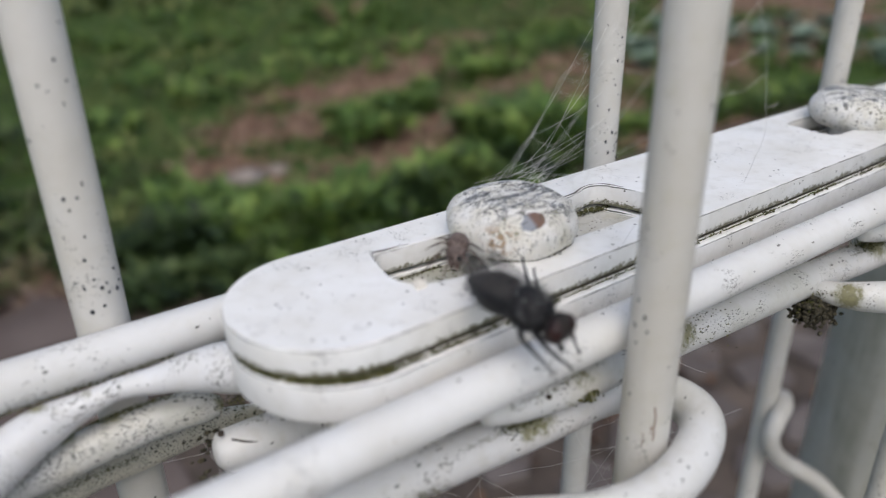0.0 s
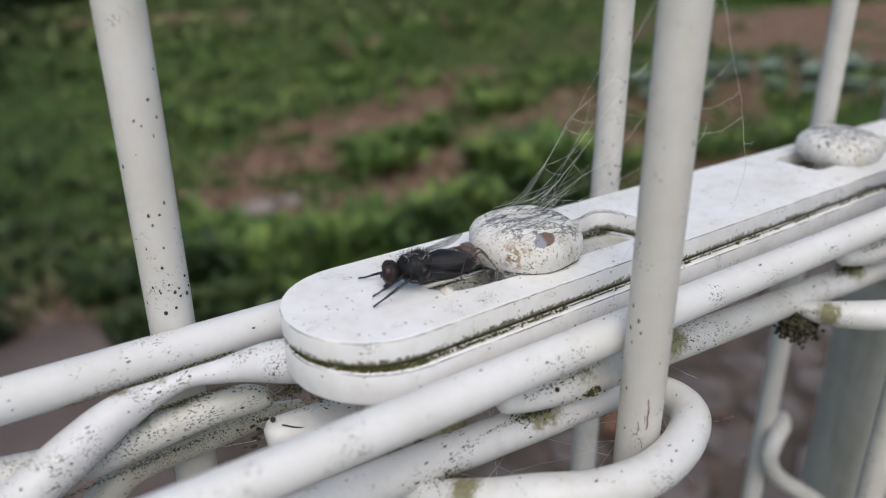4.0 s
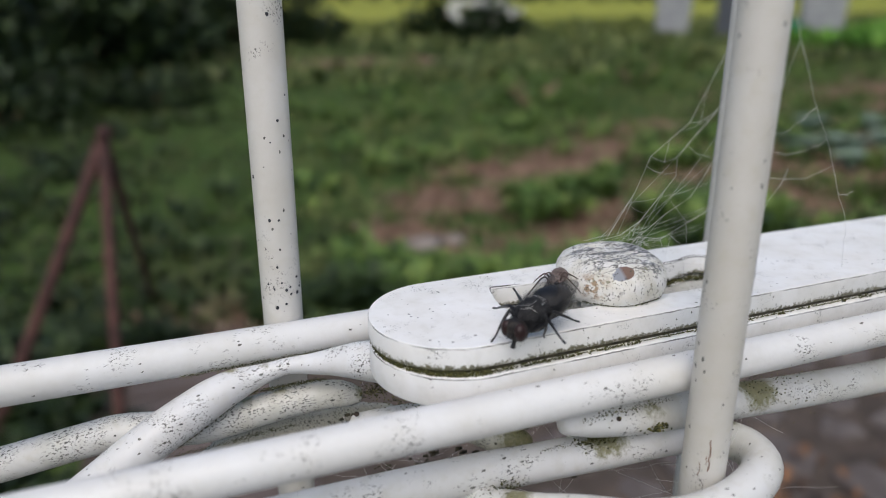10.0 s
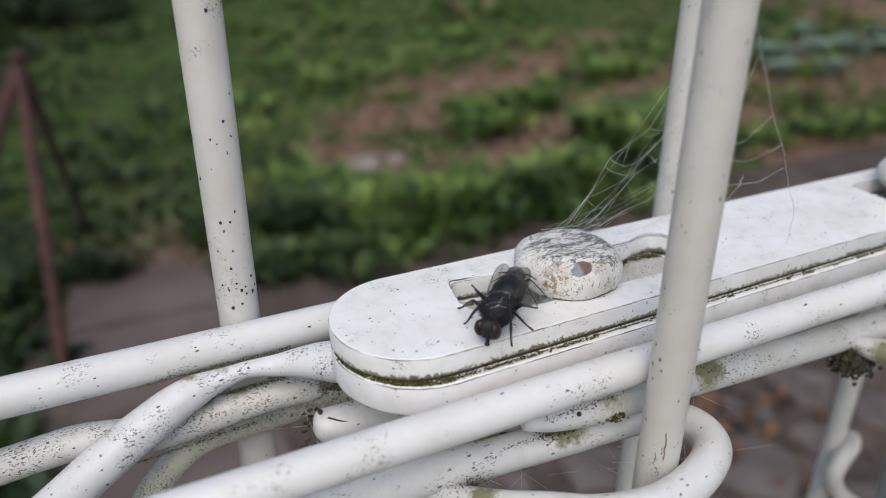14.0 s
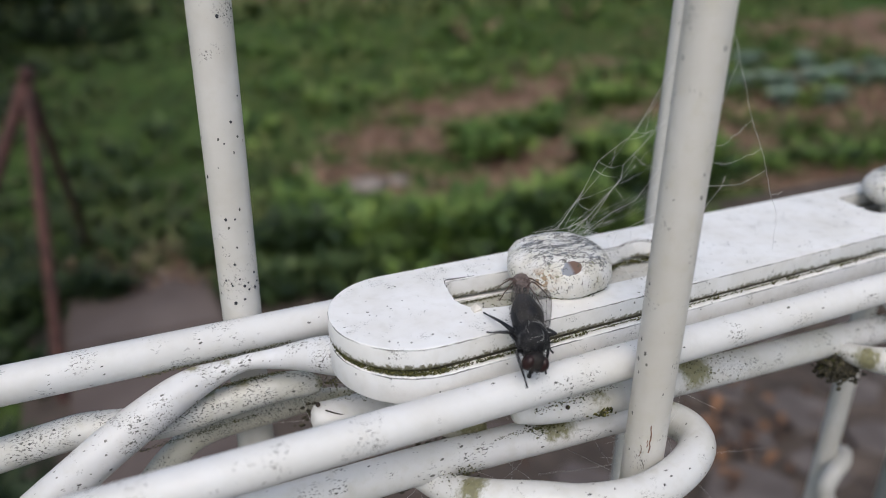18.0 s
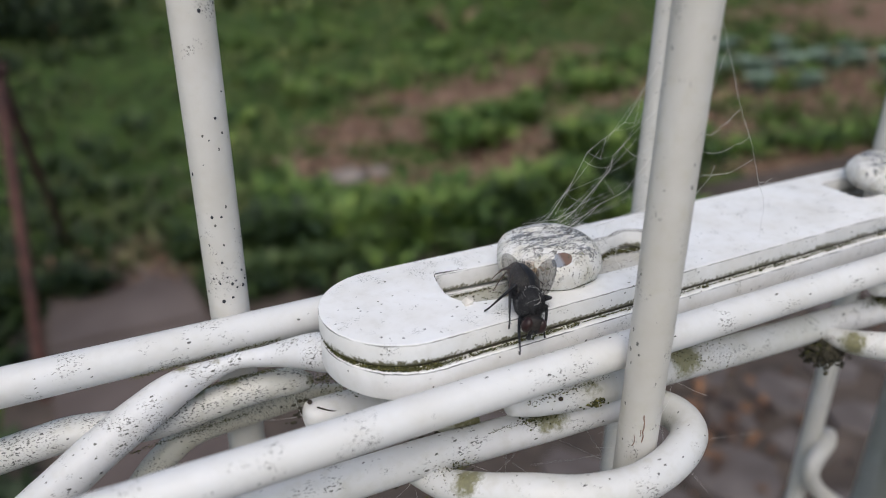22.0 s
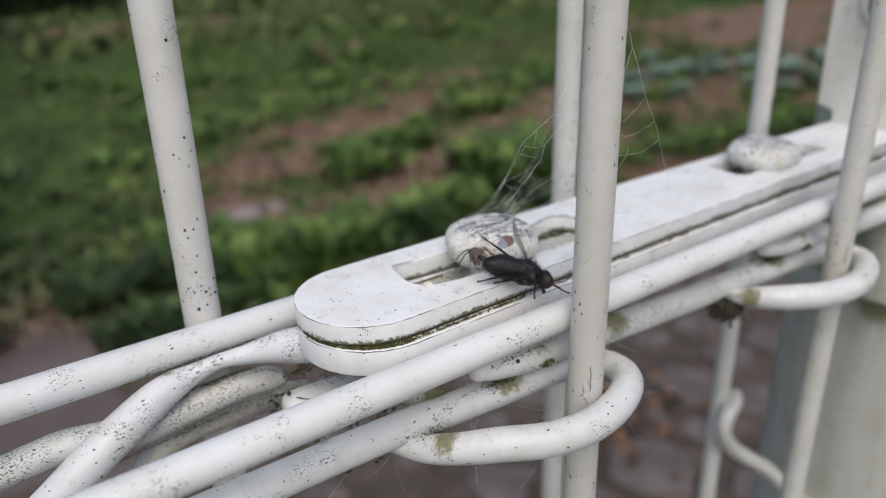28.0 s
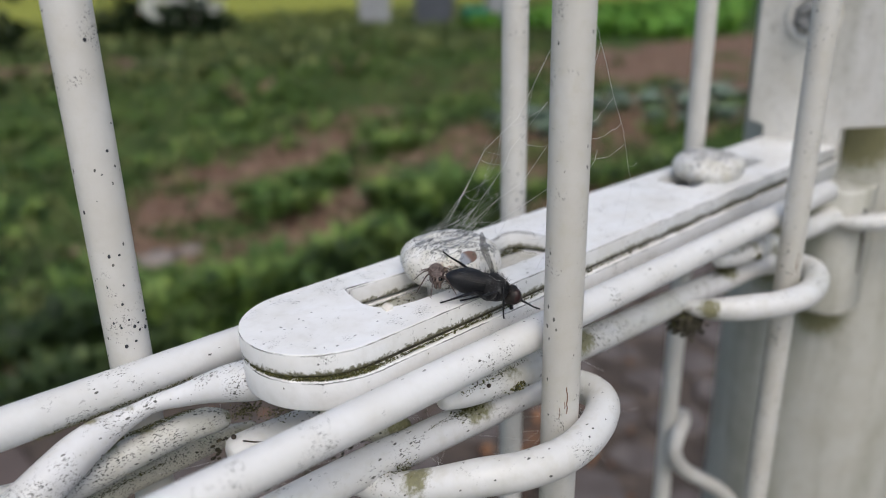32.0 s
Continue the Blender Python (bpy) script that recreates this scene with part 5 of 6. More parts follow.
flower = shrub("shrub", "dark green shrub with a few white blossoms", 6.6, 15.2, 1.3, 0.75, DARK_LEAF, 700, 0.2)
WHITE_PETAL = plain("white_petals", [(0.3, (0.55, 0.57, 0.5)), (0.7, (0.75, 0.76, 0.7))], 30, 0.7)
part("blossoms", blobs("blossoms", [(random.uniform(-0.9, 0.6), random.uniform(-1.1, -0.4), random.uniform(0.35, 0.8), 0.09, 0.09, 0.07) for _ in range(26)], WHITE_PETAL), parent=flower)
for cx, cy in ((1.65, 2.9), (5.0, 7.0), (3.2, 6.0), (6.5, 8.6)):
    shrub("shrub", "low green leafy garden plant", cx, cy, 0.22 if cy < 4 else 0.5, 0.14 if cy < 4 else 0.3, WEED, 90, 0.08)

crop = []
for _ in range(2600):
    x, y = rng.uniform(11, 26), rng.uniform(6.5, 15)
    if y < 0.46 * x + 0.6 or y > 0.46 * x + 6.5:
        continue
    h = rng.uniform(0.15, 0.4)
    crop.append((x, y, 0, h, h * 0.6, 6, 1.0))
tagged(new("crop_rows", leaf_mesh("crop_rows", crop, BRIGHT)), "bright green leafy crop in a far bed", "crop", kind="stuff")

# cabbages in two rows
CABBAGE = plain("cabbage_leaf", [(0.2, (0.07, 0.125, 0.07)), (0.5, (0.19, 0.265, 0.20)), (0.8, (0.42, 0.48, 0.43))], 14, 0.55, island=0.4)
HEART = plain("cabbage_heart", [(0.3, (0.10, 0.17, 0.11)), (0.7, (0.2, 0.29, 0.21))], 12, 0.5)


def cabbage():
    t = thing("cabbage", "blue-green cabbage with spread outer leaves", "cabbage", group="cabbages in the bed")
    verts, faces = [], []
    for i in range(6):
        for j in range(5):
            u, v = i / 5, (j - 2) / 2
            w = 0.10 * math.sin(math.pi * min(1, u * 0.8 + 0.15)) * (1 + 0.12 * math.sin(5 * u + 3 * v))
            verts.append((0.03 + 0.17 * u, v * w, 0.05 + 0.14 * u - 0.12 * u * u + 0.035 * v * v + 0.012 * math.sin(7 * v + 5 * u)))
    for i in range(5):
        for j in range(4):
            faces.append((i * 5 + j, i * 5 + j + 1, (i + 1) * 5 + j + 1, (i + 1) * 5 + j))
    leaf = mesh("outer_leaf", verts, faces, CABBAGE)
    for k in range(9):
        s = 0.75 + 0.35 * ((k * 37) % 10) / 10
        part("outer_leaf", leaf, parent=t, m=pose(0, 0, 0, 0, -12 - (k % 3) * 14, k * 40 + (k % 2) * 11) @ Matrix.Scale(s, 4))
    part("heart", blobs("heart", [(0, 0, 0.11, 0.075, 0.075, 0.07)], HEART), parent=t)
    return t


one = cabbage()
one.matrix_basis = pose(4.0, 3.3, 0) @ Matrix.Scale(0.8, 4)
for i in range(62):
    if i == 35:
        rng = np.random.default_rng(23)
    row, k = (i + 1) % 3, (i + 1) // 3
    k = k if i < 35 else k - 12
    x = 3.6 + 0.55 * row + 0.30 * k + rng.uniform(-0.13, 0.13) * (1 if i < 35 else 2.2)
    y = 3.4 + 0.36 * row - 0.20 * k + rng.uniform(-0.13, 0.13) * (1 if i < 35 else 2.2)
    copy_thing(one, pose(x, y, -0.01, rng.uniform(-8, 8), rng.uniform(-8, 8), rng.uniform(0, 360)) @ Matrix.Scale(rng.uniform(0.5, 1.08), 4))

# two pale stones on the bare soil
PALE_STONE = plain("pale_field_stone", [(0.3, (0.18, 0.15, 0.13)), (0.7, (0.33, 0.29, 0.26))], 12, 0.85, 0.004)
for x, y, r in ((0.98, 2.72, 0.085), (1.13, 2.76, 0.06)):
    tagged(new("field_stone", blobs("field_stone", [(0, 0, r * 0.25, r, r * 0.8, r * 0.4)], PALE_STONE)), "pale pinkish-grey flat stone lying on bare soil", "stone", group="stones on the soil").matrix_basis = pose(x, y, ground_height(x, y) - 0.005)

# rusty stakes leaned together
STAKE = plain("rusty_stake", [(0.25, (0.035, 0.016, 0.014)), (0.55, (0.075, 0.032, 0.026)), (0.8, (0.13, 0.062, 0.046))], 22, 0.85, 0.002)
tripod = thing("stake_tripod", "three rust-brown garden stakes leaned together as a tripod", "plant support", pose(0, 0, 0))
APEX = (-0.122, 1.935, 0.665)
for fx, fy, r in ((-0.46, 1.80, 0.0155), (-0.165, 1.62, 0.0130), (-0.07, 2.55, 0.012)):
    top = Vector(APEX) + (Vector(APEX) - Vector((fx, fy, 0))) * 0.03
    part("stake", tube("stake", [(fx, fy, -0.03), tuple(top)], r, STAKE, 10), parent=tripod)

# far containers by the lawn
DARK_BIN = plain("dark_plastic", [(0.3, (0.05, 0.055, 0.07)), (0.7, (0.09, 0.10, 0.12))], 6, 0.6)
GREY_BIN = plain("grey_plastic", [(0.3, (0.24, 0.25, 0.27)), (0.7, (0.36, 0.37, 0.38))], 6, 0.6)
TEAL = plain("teal_plastic", [(0.3, (0.03, 0.28, 0.2)), (0.7, (0.06, 0.42, 0.3))], 6, 0.5)


def tapered_box(name, sx, sy, sz, taper, mat, bevel=0.02):
    bm = bmesh.new()
    bmesh.ops.create_cube(bm, size=1)
    for v in bm.verts:
        k = 1 - taper if v.co.z < 0 else 1
        v.co = Vector((v.co.x * sx * k, v.co.y * sy * k, (v.co.z + 0.5) * sz))
    bmesh.ops.bevel(bm, geom=bm.edges[:], offset=bevel, segments=2, affect="EDGES")
    d = bpy.data.meshes.new(name)
    bm.to_mesh(d)
    bm.free()
    d.materials.append(mat)
    return d


for label, x, y, mat, sx, sy, sz in (("dark grey plastic garden container with a lid", 12.6, 14.0, DARK_BIN, 1.0, 0.9, 1.1), ("light grey plastic garden container with a lid", 13.9, 12.9, GREY_BIN, 0.9, 0.8, 1.0), ("light grey plastic garden container with a lid", 11.6, 15.0, GREY_BIN, 0.8, 0.8, 1.0)):
    box = thing("garden_container", label, "container", pose(x, y, 0, 0, 0, -40), group="containers by the lawn")
    part("body", tapered_box("body", sx, sy, sz, 0.12, mat), parent=box)
    part("lid", tapered_box("lid", sx * 1.06, sy * 1.06, 0.07, 0.0, mat), parent=box, m=pose(0, 0, sz))
tub = thing("tub", "round teal plastic tub on the grass", "tub", pose(12.3, 12.3, 0))
part("body", lathe("body", [(0.22, 0.0), (0.30, 0.38), (0.32, 0.40), (0.29, 0.39), (0.21, 0.03)], TEAL, 24), parent=tub)

# hedge that closes the distance
hedge = []
for _ in range(2600):
    x = rng.uniform(-60, 90)
    hedge.append((x, 62 + rng.uniform(-1.5, 1.5) - 0.2 * abs(x - 15), rng.uniform(0, 3.4), rng.uniform(0.5, 1.0), 0.6, 5, 1.1))
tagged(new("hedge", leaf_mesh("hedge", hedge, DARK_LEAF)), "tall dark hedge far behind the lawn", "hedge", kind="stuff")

# ---- crazy paving in front of the bed ----
STONE = plain("paving_stone", [(0.25, (0.062, 0.05, 0.044)), (0.5, (0.11, 0.091, 0.083)), (0.8, (0.18, 0.155, 0.142))], 7, 0.85, 0.004)
JOINT = plain("dark_joint_soil", [(0.3, (0.038, 0.029, 0.023)), (0.55, (0.078, 0.060, 0.048)), (0.75, (0.14, 0.108, 0.086))], 9, 0.95, 0.006)
bed = mesh("pavement", [(-6, -4, -0.006), (9, -4, -0.006), (9, 2.05, -0.006), (-0.25, 2.05, -0.006), (-0.25, 0.12, -0.006), (-6, 0.12, -0.006)], [(0, 1, 2, 3, 4, 5)], JOINT)
pavement = tagged(new("pavement", bed), "crazy paving of grey-brown flat stones with dark mossy joints", "pavement", kind="structure")


def stone_piece(x, y, r, seed):
    g = random.Random(seed)
    n = g.choice((5, 6, 6, 7))
    ring = []
    for k in range(n):
        a = 2 * math.pi * (k + g.uniform(-0.22, 0.22)) / n
        q = r * g.uniform(0.86, 1.1)
        ring.append((q * math.cos(a), q * math.sin(a)))
    h = 0.012 + g.uniform(0, 0.008)
    verts = [(px, py, -0.02) for px, py in ring] + [(px * 0.97, py * 0.97, h - 0.004) for px, py in ring] + [(px * 0.9, py * 0.9, h) for px, py in ring]
    faces = [tuple(range(2 * n, 3 * n))]
    for k in range(n):
        j = (k + 1) % n
        faces += [(k, j, n + j, n + k), (n + k, n + j, 2 * n + j, 2 * n + k)]
    return mesh("stone", verts, faces, STONE, smooth=False)


SHAPES = [stone_piece(0, 0, 0.105, s) for s in range(14)]
g = random.Random(5)
for i in range(20):
    for j in range(8):
        x, y = 0.38 + i * 0.19 + (j % 2) * 0.095 + g.uniform(-0.02, 0.02), 0.20 + j * 0.172 + g.uniform(-0.02, 0.02)
        part("stone", SHAPES[g.randrange(14)], parent=pavement, m=pose(x, y, 0, 0, 0, g.uniform(0, 360)) @ Matrix.Scale(g.uniform(0.5, 0.95), 4))
SLAB = plain("concrete_slab", [(0.25, (0.075, 0.057, 0.050)), (0.5, (0.112, 0.087, 0.077)), (0.8, (0.165, 0.132, 0.118))], 4, 0.9, 0.003)
for i in range(0, 1):
    for j in range(5):
        s = tapered_box("slab", 0.385, 0.385, 0.04, 0.0, SLAB, 0.006)
        part("slab", s, parent=pavement, m=pose(0.045 + i * 0.40, 0.42 + j * 0.40, -0.025, 0, 0, g.uniform(-0.5, 0.5)))

DEAD = plain("dead_leaves", [(0.2, (0.04, 0.022, 0.015)), (0.5, (0.11, 0.058, 0.032)), (0.85, (0.26, 0.13, 0.065))], 40, 0.8, island=0.7)
fallen = []
for _ in range(36):
    fallen.append((1.10 + g.gauss(0, 0.10), 0.86 + g.gauss(0, 0.07), 0.012, g.uniform(0.02, 0.045), 0.03, 2, 1.5))
for _ in range(120):
    fallen.append((g.uniform(0.4, 2.6), g.uniform(0.4, 1.7), 0.006, g.uniform(0.012, 0.03), 0.018, 2, 1.5))
tagged(new("dead_leaves", leaf_mesh("dead_leaves", fallen, DEAD)), "orange-brown dead leaves on the paving", "leaf litter", kind="stuff")
# unseen pale slabs before the gate, added to bounce light up onto it
BOUNCE_PATH = plain("bounce_concrete", [(0.25, (0.15, 0.145, 0.135)), (0.5, (0.20, 0.19, 0.18)), (0.8, (0.26, 0.25, 0.235))], 3, 0.9, 0.003)
bounce_slab = tapered_box("slab", 0.49, 0.49, 0.04, 0.0, BOUNCE_PATH, 0.006)
for i in range(-7, 10):
    for j in range(7):
        part("slab", bounce_slab, parent=pavement, m=pose(0.1 + i * 0.5, -0.2 - j * 0.5, -0.025, 0, 0, 0))

# seconds; head; tip of the abdomen: x, y and height over 0.95 m, in millimetres
FLY_ROWS = [
    (0.0, 48.8, 48.0, 9.1, 46.5, 58.9, 10.8),
    (0.5, 50.3, 55.1, 6.9, 47.9, 65.4, 10.8),
    (1.0, 48.7, 57.5, 11.1, 51.3, 68.5, 10.8),
    (1.5, 43.0, 62.7, 11.2, 52.1, 69.4, 10.8),
    (2.0, 38.7, 74.6, 11.2, 48.0, 67.4, 9.9),
    (2.5, 39.2, 77.9, 11.2, 48.9, 70.1, 9.2),
    (3.0, 36.8, 74.1, 11.2, 46.8, 68.8, 10.9),
    (3.5, 39.4, 75.3, 9.3, 49.0, 68.7, 10.2),
    (5.5, 37.8, 70.6, 9.3, 49.1, 70.8, 9.9),
    (6.0, 36.2, 68.5, 9.3, 47.4, 68.3, 10.8),
    (6.5, 36.0, 67.9, 9.3, 46.9, 66.5, 11.8),
    (7.0, 35.8, 67.4, 9.3, 46.5, 65.7, 12.4),
    (7.5, 35.8, 67.3, 9.3, 46.8, 67.2, 11.9),
    (8.0, 36.5, 68.4, 9.3, 47.5, 67.8, 11.7),
    (8.5, 36.7, 67.3, 9.3, 47.8, 67.3, 11.3),
    (9.0, 37.3, 65.6, 9.3, 48.5, 66.4, 10.8),
    (9.5, 38.4, 60.0, 9.3, 48.7, 64.2, 11.4),
    (10.0, 38.8, 58.8, 9.3, 48.9, 63.4, 11.6),
    (10.5, 38.1, 59.0, 9.3, 48.0, 63.6, 12.2),
    (11.0, 39.4, 60.8, 9.3, 49.5, 65.1, 12.1),
    (11.5, 39.4, 59.5, 9.3, 49.2, 64.7, 11.4),
    (12.0, 39.0, 60.0, 9.3, 48.8, 64.3, 12.8),
    (12.5, 39.7, 60.5, 9.3, 49.4, 65.5, 12.3),
    (13.0, 40.4, 60.7, 9.3, 49.7, 66.6, 11.9),
    (13.5, 43.5, 62.2, 9.3, 52.7, 68.6, 11.0),
    (14.0, 41.4, 60.6, 9.3, 50.0, 67.4, 11.9),
    (14.5, 47.5, 56.6, 5.7, 50.6, 66.2, 10.8),
    (16.5, 48.2, 55.5, 6.2, 51.1, 65.4, 10.8),
    (17.0, 48.4, 55.2, 5.9, 51.1, 65.0, 10.8),
    (17.5, 47.6, 54.6, 6.0, 50.8, 64.3, 10.8),
    (18.0, 45.7, 51.7, 6.1, 49.3, 61.3, 10.8),
    (18.5, 48.9, 52.1, 8.8, 53.4, 62.2, 10.8),
    (19.0, 52.6, 49.3, 4.6, 52.0, 58.8, 10.8),
    (19.5, 52.7, 47.4, 5.8, 52.2, 57.5, 10.8),
    (20.0, 52.7, 47.9, 5.8, 52.2, 58.0, 10.8),
    (20.5, 52.1, 47.8, 6.2, 52.3, 58.1, 10.8),
    (21.0, 52.8, 48.7, 6.2, 52.3, 59.0, 10.8),
    (21.5, 52.8, 49.1, 6.6, 53.1, 59.6, 10.8),
    (22.0, 51.0, 58.4, 6.3, 54.5, 68.2, 10.8),
    (22.5, 54.9, 54.3, 7.9, 51.7, 64.7, 10.8),
    (23.0, 54.6, 53.8, 7.9, 52.2, 64.4, 10.8),
    (23.5, 54.6, 54.4, 7.8, 52.1, 65.0, 10.8),
    (24.0, 54.5, 53.9, 7.7, 51.9, 64.5, 10.8),
    (24.5, 54.9, 54.6, 6.6, 52.7, 64.9, 10.8),
    (25.0, 63.2, 57.1, 4.5, 54.3, 60.1, 10.8),
    (25.5, 65.1, 57.6, 6.0, 55.9, 62.1, 10.8),
    (27.5, 62.4, 56.2, 6.7, 53.4, 61.7, 10.8),
    (28.0, 63.4, 57.5, 6.6, 54.0, 62.2, 10.8),
    (28.5, 61.9, 55.8, 7.2, 53.1, 61.9, 10.8),
    (29.0, 62.4, 56.2, 7.2, 53.1, 61.6, 10.8),
    (29.5, 62.8, 56.0, 7.4, 54.6, 63.0, 10.8),
    (30.0, 63.7, 57.5, 6.8, 55.0, 63.5, 10.8),
    (30.5, 62.4, 56.5, 7.1, 53.3, 62.1, 10.8),
    (31.0, 62.2, 56.2, 7.3, 54.6, 63.8, 10.8),
    (31.5, 61.7, 55.6, 7.4, 53.1, 62.1, 10.8),
    (32.0, 63.9, 58.0, 6.5, 54.9, 63.3, 10.8),
]
# seconds; roll of the body; left wing spread, lift; right wing spread, lift
STATES = [
    (0.0, 0, 14, 8, 14, 8), (1.5, 0, 14, 8, 14, 8), (2.0, 0, 10, 2, 20, 10), (9.0, 0, 10, 2, 20, 10), (9.6, 0, 12, 4, 14, 3), (14.2, 0, 12, 4, 14, 3),
    (16.5, -12, 22, 14, 22, 14), (18.2, -18, 14, 6, 14, 6), (18.9, -40, 12, 4, 12, 2), (21.6, -36, 12, 4, 12, 2), (22.1, -10, 30, 14, 24, 10),
    (22.5, 4, 84, 26, 121, -28), (24.6, 4, 84, 26, 121, -28), (25.0, 0, 50, 42, 24, 2), (32.0, 0, 54, 46, 24, 0),
]


# seconds; where the spider stands: x, y and height over 0.95 m, in millimetres
SPIDER_ROWS = [
    (0.0, 50.0, 67.5, 9.4), (1.0, 50.2, 68.2, 9.4), (3.0, 49.2, 70.0, 9.6), (7.0, 52.4, 71.8, 9.8), (8.5, 52.4, 71.2, 9.8), (12.0, 51.0, 69.2, 9.6), (14.5, 51.2, 69.0, 9.6),
    (17.0, 55.0, 71.6, 10.2), (18.0, 52.0, 66.5, 9.4), (20.5, 53.2, 65.4, 9.6), (22.0, 53.0, 67.0, 9.6), (24.5, 52.0, 65.6, 9.6), (25.5, 56.0, 64.3, 9.8), (28.0, 55.2, 67.0, 9.6), (29.0, 53.4, 67.2, 9.4), (32.0, 54.2, 66.2, 9.6),
]
# seconds from, seconds to; where each foot is set down: x, y and height over 0.95 m, in millimetres
FOOTHOLDS = [
    (0.0, 0.2, {("front", -1): (50.6, 47.5, 3.5), ("middle", -1): (48.0, 47.8, 3.5), ("hind", -1): (48.9, 63.9, 6.4), ("front", 1): (53.4, 48.9, 3.5), ("middle", 1): (58.1, 62.3, 9.4), ("hind", 1): (55.7, 61.6, 10.4)}),
    (0.5, 0.7, {("front", -1): (49.0, 49.9, 3.5), ("middle", -1): (53.3, 57.0, 0.9), ("hind", -1): (43.3, 60.8, 6.4), ("front", 1): (53.7, 55.2, 3.5), ("middle", 1): (58.7, 68.4, 8.4)}),
    (1.0, 1.4, {("middle", -1): (45.2, 58.5, 2.9), ("hind", -1): (42.4, 58.5, 2.1), ("front", -1): (48.6, 58.5, 4.9), ("front", 1): (55.5, 60.4, 6.0), ("middle", 1): (56.7, 63.7, 6.4)}),
    (2.0, 4.2, {("middle", 1): (34.0, 69.8, 6.4), ("front", 1): (35.8, 73.0, 6.4), ("front", -1): (36.0, 79.9, 6.4), ("hind", 1): (48.5, 67.5, 9.0), ("hind", -1): (46.5, 75.5, 8.0)}),
    (5.2, 8.8, {("middle", 1): (35.8, 60.3, 6.4), ("hind", 1): (42.2, 59.6, 6.4), ("front", 1): (35.2, 68.5, 6.4), ("front", -1): (33.6, 77.2, 6.4), ("middle", -1): (37.2, 75.6, 6.4)}),
    (9.6, 13.2, {("front", -1): (36.3, 61.0, 6.4), ("middle", -1): (40.9, 70.5, 7.4), ("hind", -1): (45.4, 74.6, 9.4), ("front", 1): (44.1, 60.3, 6.4)}),
    (13.5, 14.3, {("front", -1): (40.7, 66.9, 6.4), ("middle", -1): (42.1, 71.0, 6.8), ("hind", -1): (46.0, 74.4, 8.4)}),
    (15.5, 17.2, {("front", -1): (41.6, 49.0, 3.8), ("hind", -1): (43.4, 69.2, 6.4), ("middle", -1): (44.5, 67.1, 6.8), ("middle", 1): (56.9, 63.1, 6.4)}),
    (17.6, 18.3, {("front", -1): (43.4, 50.0, 3.5), ("hind", -1): (45.5, 66.9, 6.4), ("middle", -1): (43.0, 61.4, 6.4)}),
    (18.7, 21.4, {("front", -1): (48.4, 50.4, 3.5), ("hind", -1): (45.6, 62.1, 6.4), ("middle", -1): (45.7, 60.4, 6.4), ("front", 1): (46.9, 46.1, 3.5)}),
    (21.8, 22.2, {("front", -1): (45.9, 53.9, 3.5), ("hind", -1): (46.0, 64.9, 6.4), ("middle", -1): (47.3, 59.0, 6.1)}),
    (22.5, 24.5, {("hind", -1): (47.9, 62.0, 6.4), ("middle", -1): (47.4, 60.2, 6.6), ("front", -1): (53.1, 55.0, 2.7), ("front", 1): (58.6, 53.0, 3.4)}),
    (25.0, 25.2, {("hind", -1): (51.2, 60.0, 6.4), ("middle", -1): (52.2, 63.5, 6.6), ("front", -1): (62.0, 51.1, 3.5), ("front", 1): (66.6, 57.0, 2.3)}),
    (25.6, 32.1, {("hind", -1): (52.9, 64.3, 6.4), ("middle", -1): (55.2, 62.0, 6.5), ("front", -1): (60.3, 57.0, 3.4), ("front", 1): (67.4, 53.0, 3.5), ("hind", 1): (55.0, 65.5, 14.4)}),
]
# where a free foot hangs, seen from the middle of the body
REST_FEET = {"front": (4.2, 3.2, -3.2), "middle": (0.4, 5.2, -3.0), "hind": (-4.6, 4.0, -3.0)}


def spider_place(t):
    for a, b in zip(SPIDER_ROWS, SPIDER_ROWS[1:]):
        if a[0] <= t <= b[0]:
            u = (t - a[0]) / (b[0] - a[0])
            return Vector([p + (q - p) * u for p, q in zip(a[1:], b[1:])])
    return Vector(SPIDER_ROWS[-1][1:])


def foothold(t, leg, body):
    """The foot of a leg at t, in the fly's space, in millimetres; between two holds it swings over."""
    def local(hold):
        if hold is None or leg not in hold:
            x, y, z = REST_FEET[leg[0]]
            return Vector((x, y * leg[1], z))
        x, y, z = hold[leg]
        return (body.inverted() @ (Vector((x, y, z + 950)) * MM)) / MM
    before = [h for h in FOOTHOLDS if h[0] <= t]
    after = [h for h in FOOTHOLDS if h[0] > t]
    if t <= before[-1][1] or not after:
        return local(before[-1][2])
    u = (t - before[-1][1]) / (after[0][0] - before[-1][1])
    u = u * u * (3 - 2 * u)
    return local(before[-1][2]).lerp(local(after[0][2]), u) + Vector((0, 0, 1.2 * u * (1 - u)))


def bend(hip, foot, thigh, shank, s):
    """Poses of thigh and shank that bring the foot there, with the knee up and out."""
    d = foot - hip
    reach = min(max(d.length, 2.2), thigh + shank - 0.15)
    d = d.normalized()
    pole = Vector((0, 1.1 * s, 0.9))
    up = (pole - d * pole.dot(d)).normalized()
    a = math.acos(max(-1, min(1, (thigh * thigh + reach * reach - shank * shank) / (2 * thigh * reach))))
    k = math.acos(max(-1, min(1, (thigh * thigh + shank * shank - reach * reach) / (2 * thigh * shank))))
    x = d * math.cos(a) + up * math.sin(a)
    y = up.cross(d).normalized()
    z = x.cross(y)
    upper = Matrix.Translation(hip * MM) @ Matrix((x, y, z)).transposed().to_4x4()
    return upper, Matrix.Translation((thigh * MM, 0, 0)) @ Matrix.Rotation(math.pi - k, 4, "Y")


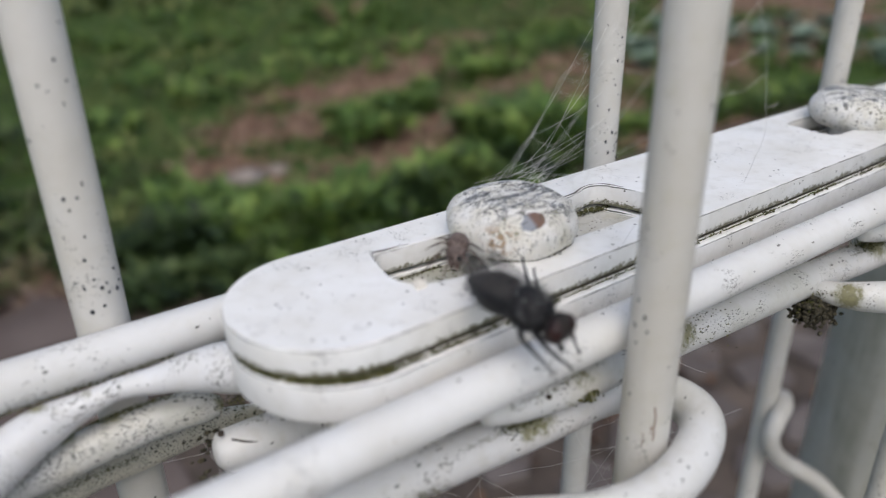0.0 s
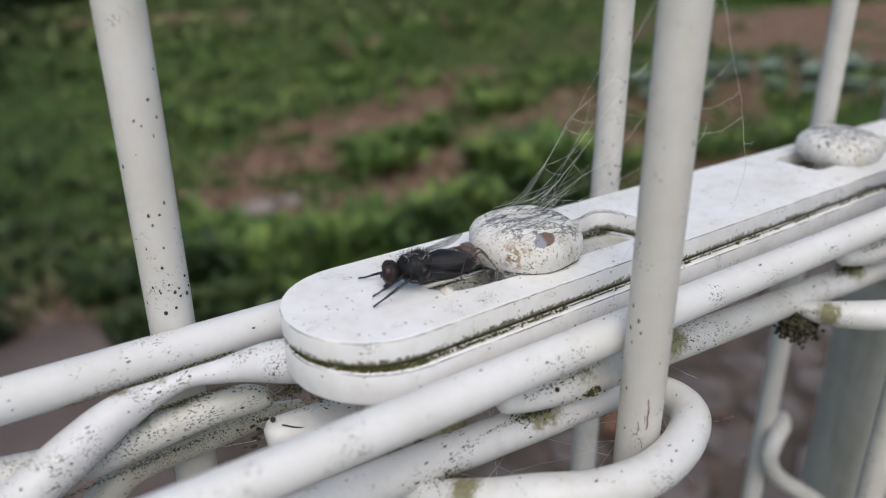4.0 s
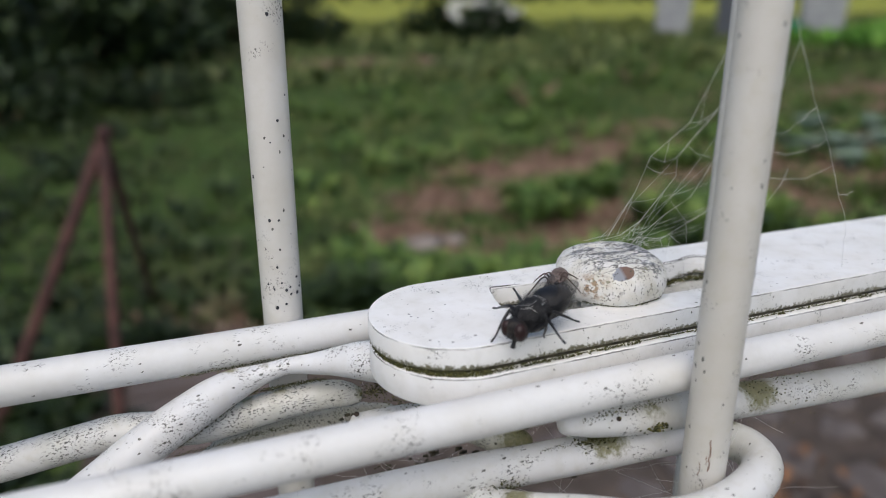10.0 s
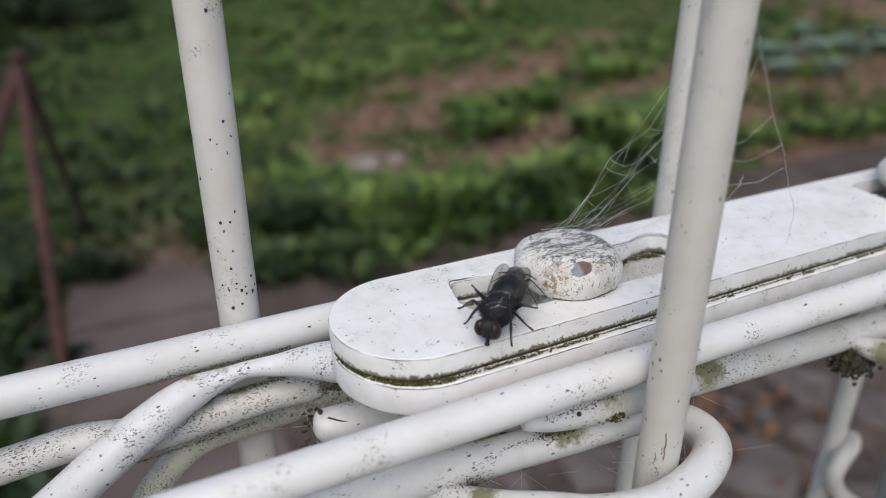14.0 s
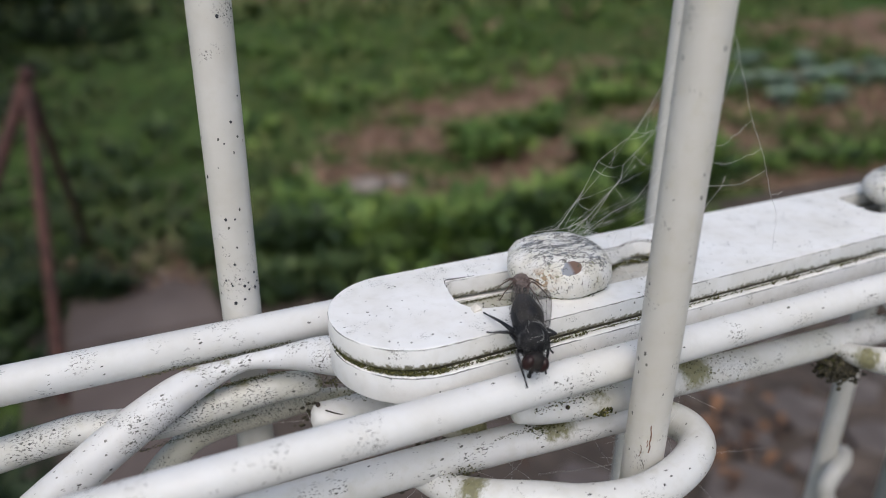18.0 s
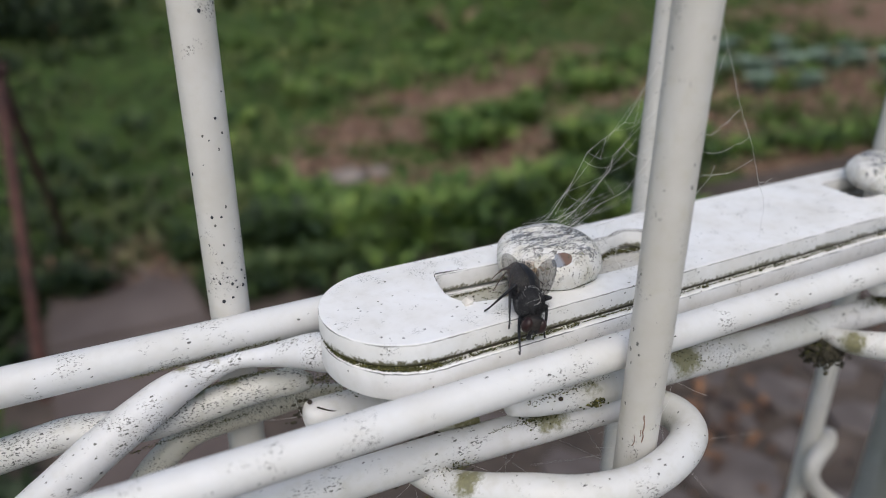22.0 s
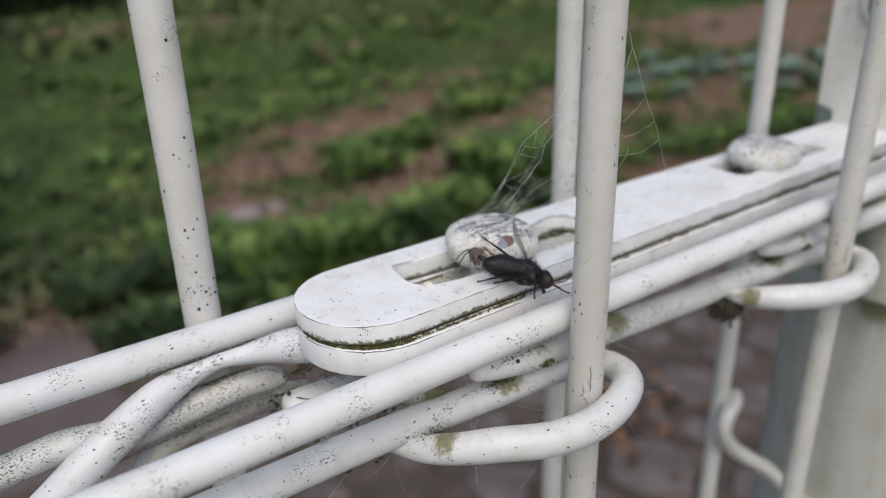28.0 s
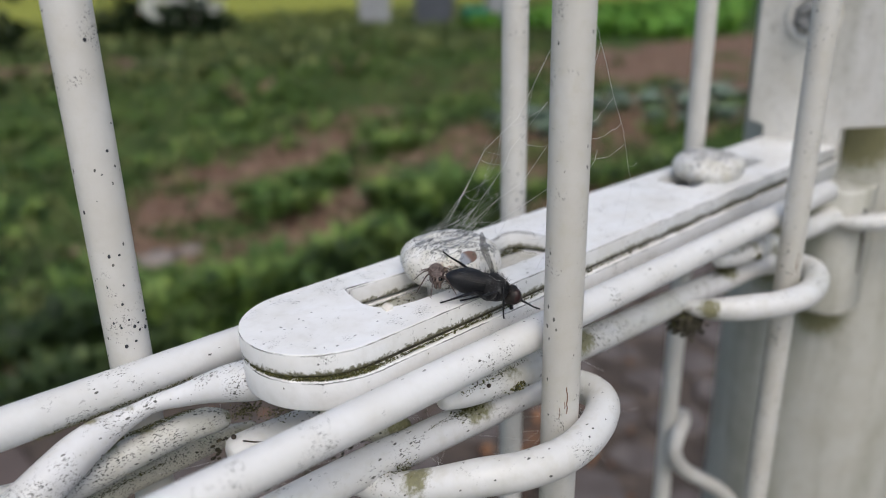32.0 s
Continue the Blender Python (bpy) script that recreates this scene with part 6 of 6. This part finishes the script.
def state(t):
    for a, b in zip(STATES, STATES[1:]):
        if a[0] <= t <= b[0]:
            u = (t - a[0]) / (b[0] - a[0])
            return [p + (q - p) * u for p, q in zip(a[1:], b[1:])]
    return STATES[-1][1:]


def body_pose(head, tip, roll):
    ahead = (head - tip).normalized()
    side = Vector((0, 0, 1)).cross(ahead).normalized()
    turn = Matrix((ahead, side, ahead.cross(side))).transposed().to_4x4()
    return Matrix.Translation(head - ahead * 0.0046) @ turn @ Matrix.Rotation(radians(roll), 4, "X")


def eased(rows, most=70.0):
    """The rows with no turn wider than that from one to the next."""
    out = [rows[0]]
    for t, m in rows[1:]:
        a, b = out[-1][1].to_quaternion(), m.to_quaternion()
        b.make_compatible(a)
        turn = math.degrees(a.rotation_difference(b).angle)
        turn = min(turn, 360 - turn)
        if turn > most:
            m = Matrix.Translation(m.translation) @ a.slerp(b, most / turn).to_matrix().to_4x4()
        out.append((t, m))
    return out


def body_at(t):
    rows = [r for r in FLY_ROWS if r[0] <= t][-1], ([r for r in FLY_ROWS if r[0] >= t] or [FLY_ROWS[-1]])[0]
    u = 0.0 if rows[0][0] == rows[1][0] else (t - rows[0][0]) / (rows[1][0] - rows[0][0])
    v = [p + (q - p) * u for p, q in zip(*rows)]
    return body_pose(Vector((v[1], v[2], v[3] + 950)) * MM, Vector((v[4], v[5], v[6] + 950)) * MM, state(t)[0])


def motions():
    q = random.Random(9)
    body, spider_rows = [], []
    wing_rows, leg_rows = {1: [], -1: []}, {k: ([], []) for k in legs}
    for t in [r[0] for r in FLY_ROWS]:
        roll, ls, ll, rs, rl = state(t)
        body.append((t, body_at(t)))
        for s, spread_by, lift in ((1, ls, ll), (-1, rs, rl)):
            flutter = q.uniform(-5, 5)
            wing_rows[s].append((t, Matrix.Translation(Vector((0.9, s * 1.2, 1.25)) * MM) @ pose(0, 0, 0, 0, 0, 180 - s * (spread_by + flutter)) @ pose(0, 0, 0, s * 12, -lift, 0)))
        at = (spider_place(t) + Vector((0.6, 1.0, 950))) * MM
        spider_rows.append((t, body_pose(at + Vector((-0.55, -0.80, -0.05)).normalized() * 0.0046, at, 0) @ pose(0, 0, 0, q.uniform(-8, 8), q.uniform(-6, 6), q.uniform(-8, 8))))
    for i in range(161):
        t = i * 0.2
        m = body_at(t)
        for leg, (upper, lower, hip, thigh, shank) in legs.items():
            foot = foothold(t, leg, m) + Vector((q.gauss(0, 0.12), q.gauss(0, 0.12), q.gauss(0, 0.10)))
            a, b = bend(hip, foot, thigh, shank, leg[1])
            leg_rows[leg][0].append((t, a))
            leg_rows[leg][1].append((t, b))
    walk(fly, body)
    walk(spider, spider_rows)
    for s in (1, -1):
        walk(wings[s], eased(wing_rows[s]))
    for leg, (upper, lower, *_) in legs.items():
        walk(upper, eased(leg_rows[leg][0]))
        walk(lower, eased(leg_rows[leg][1]))


motions()
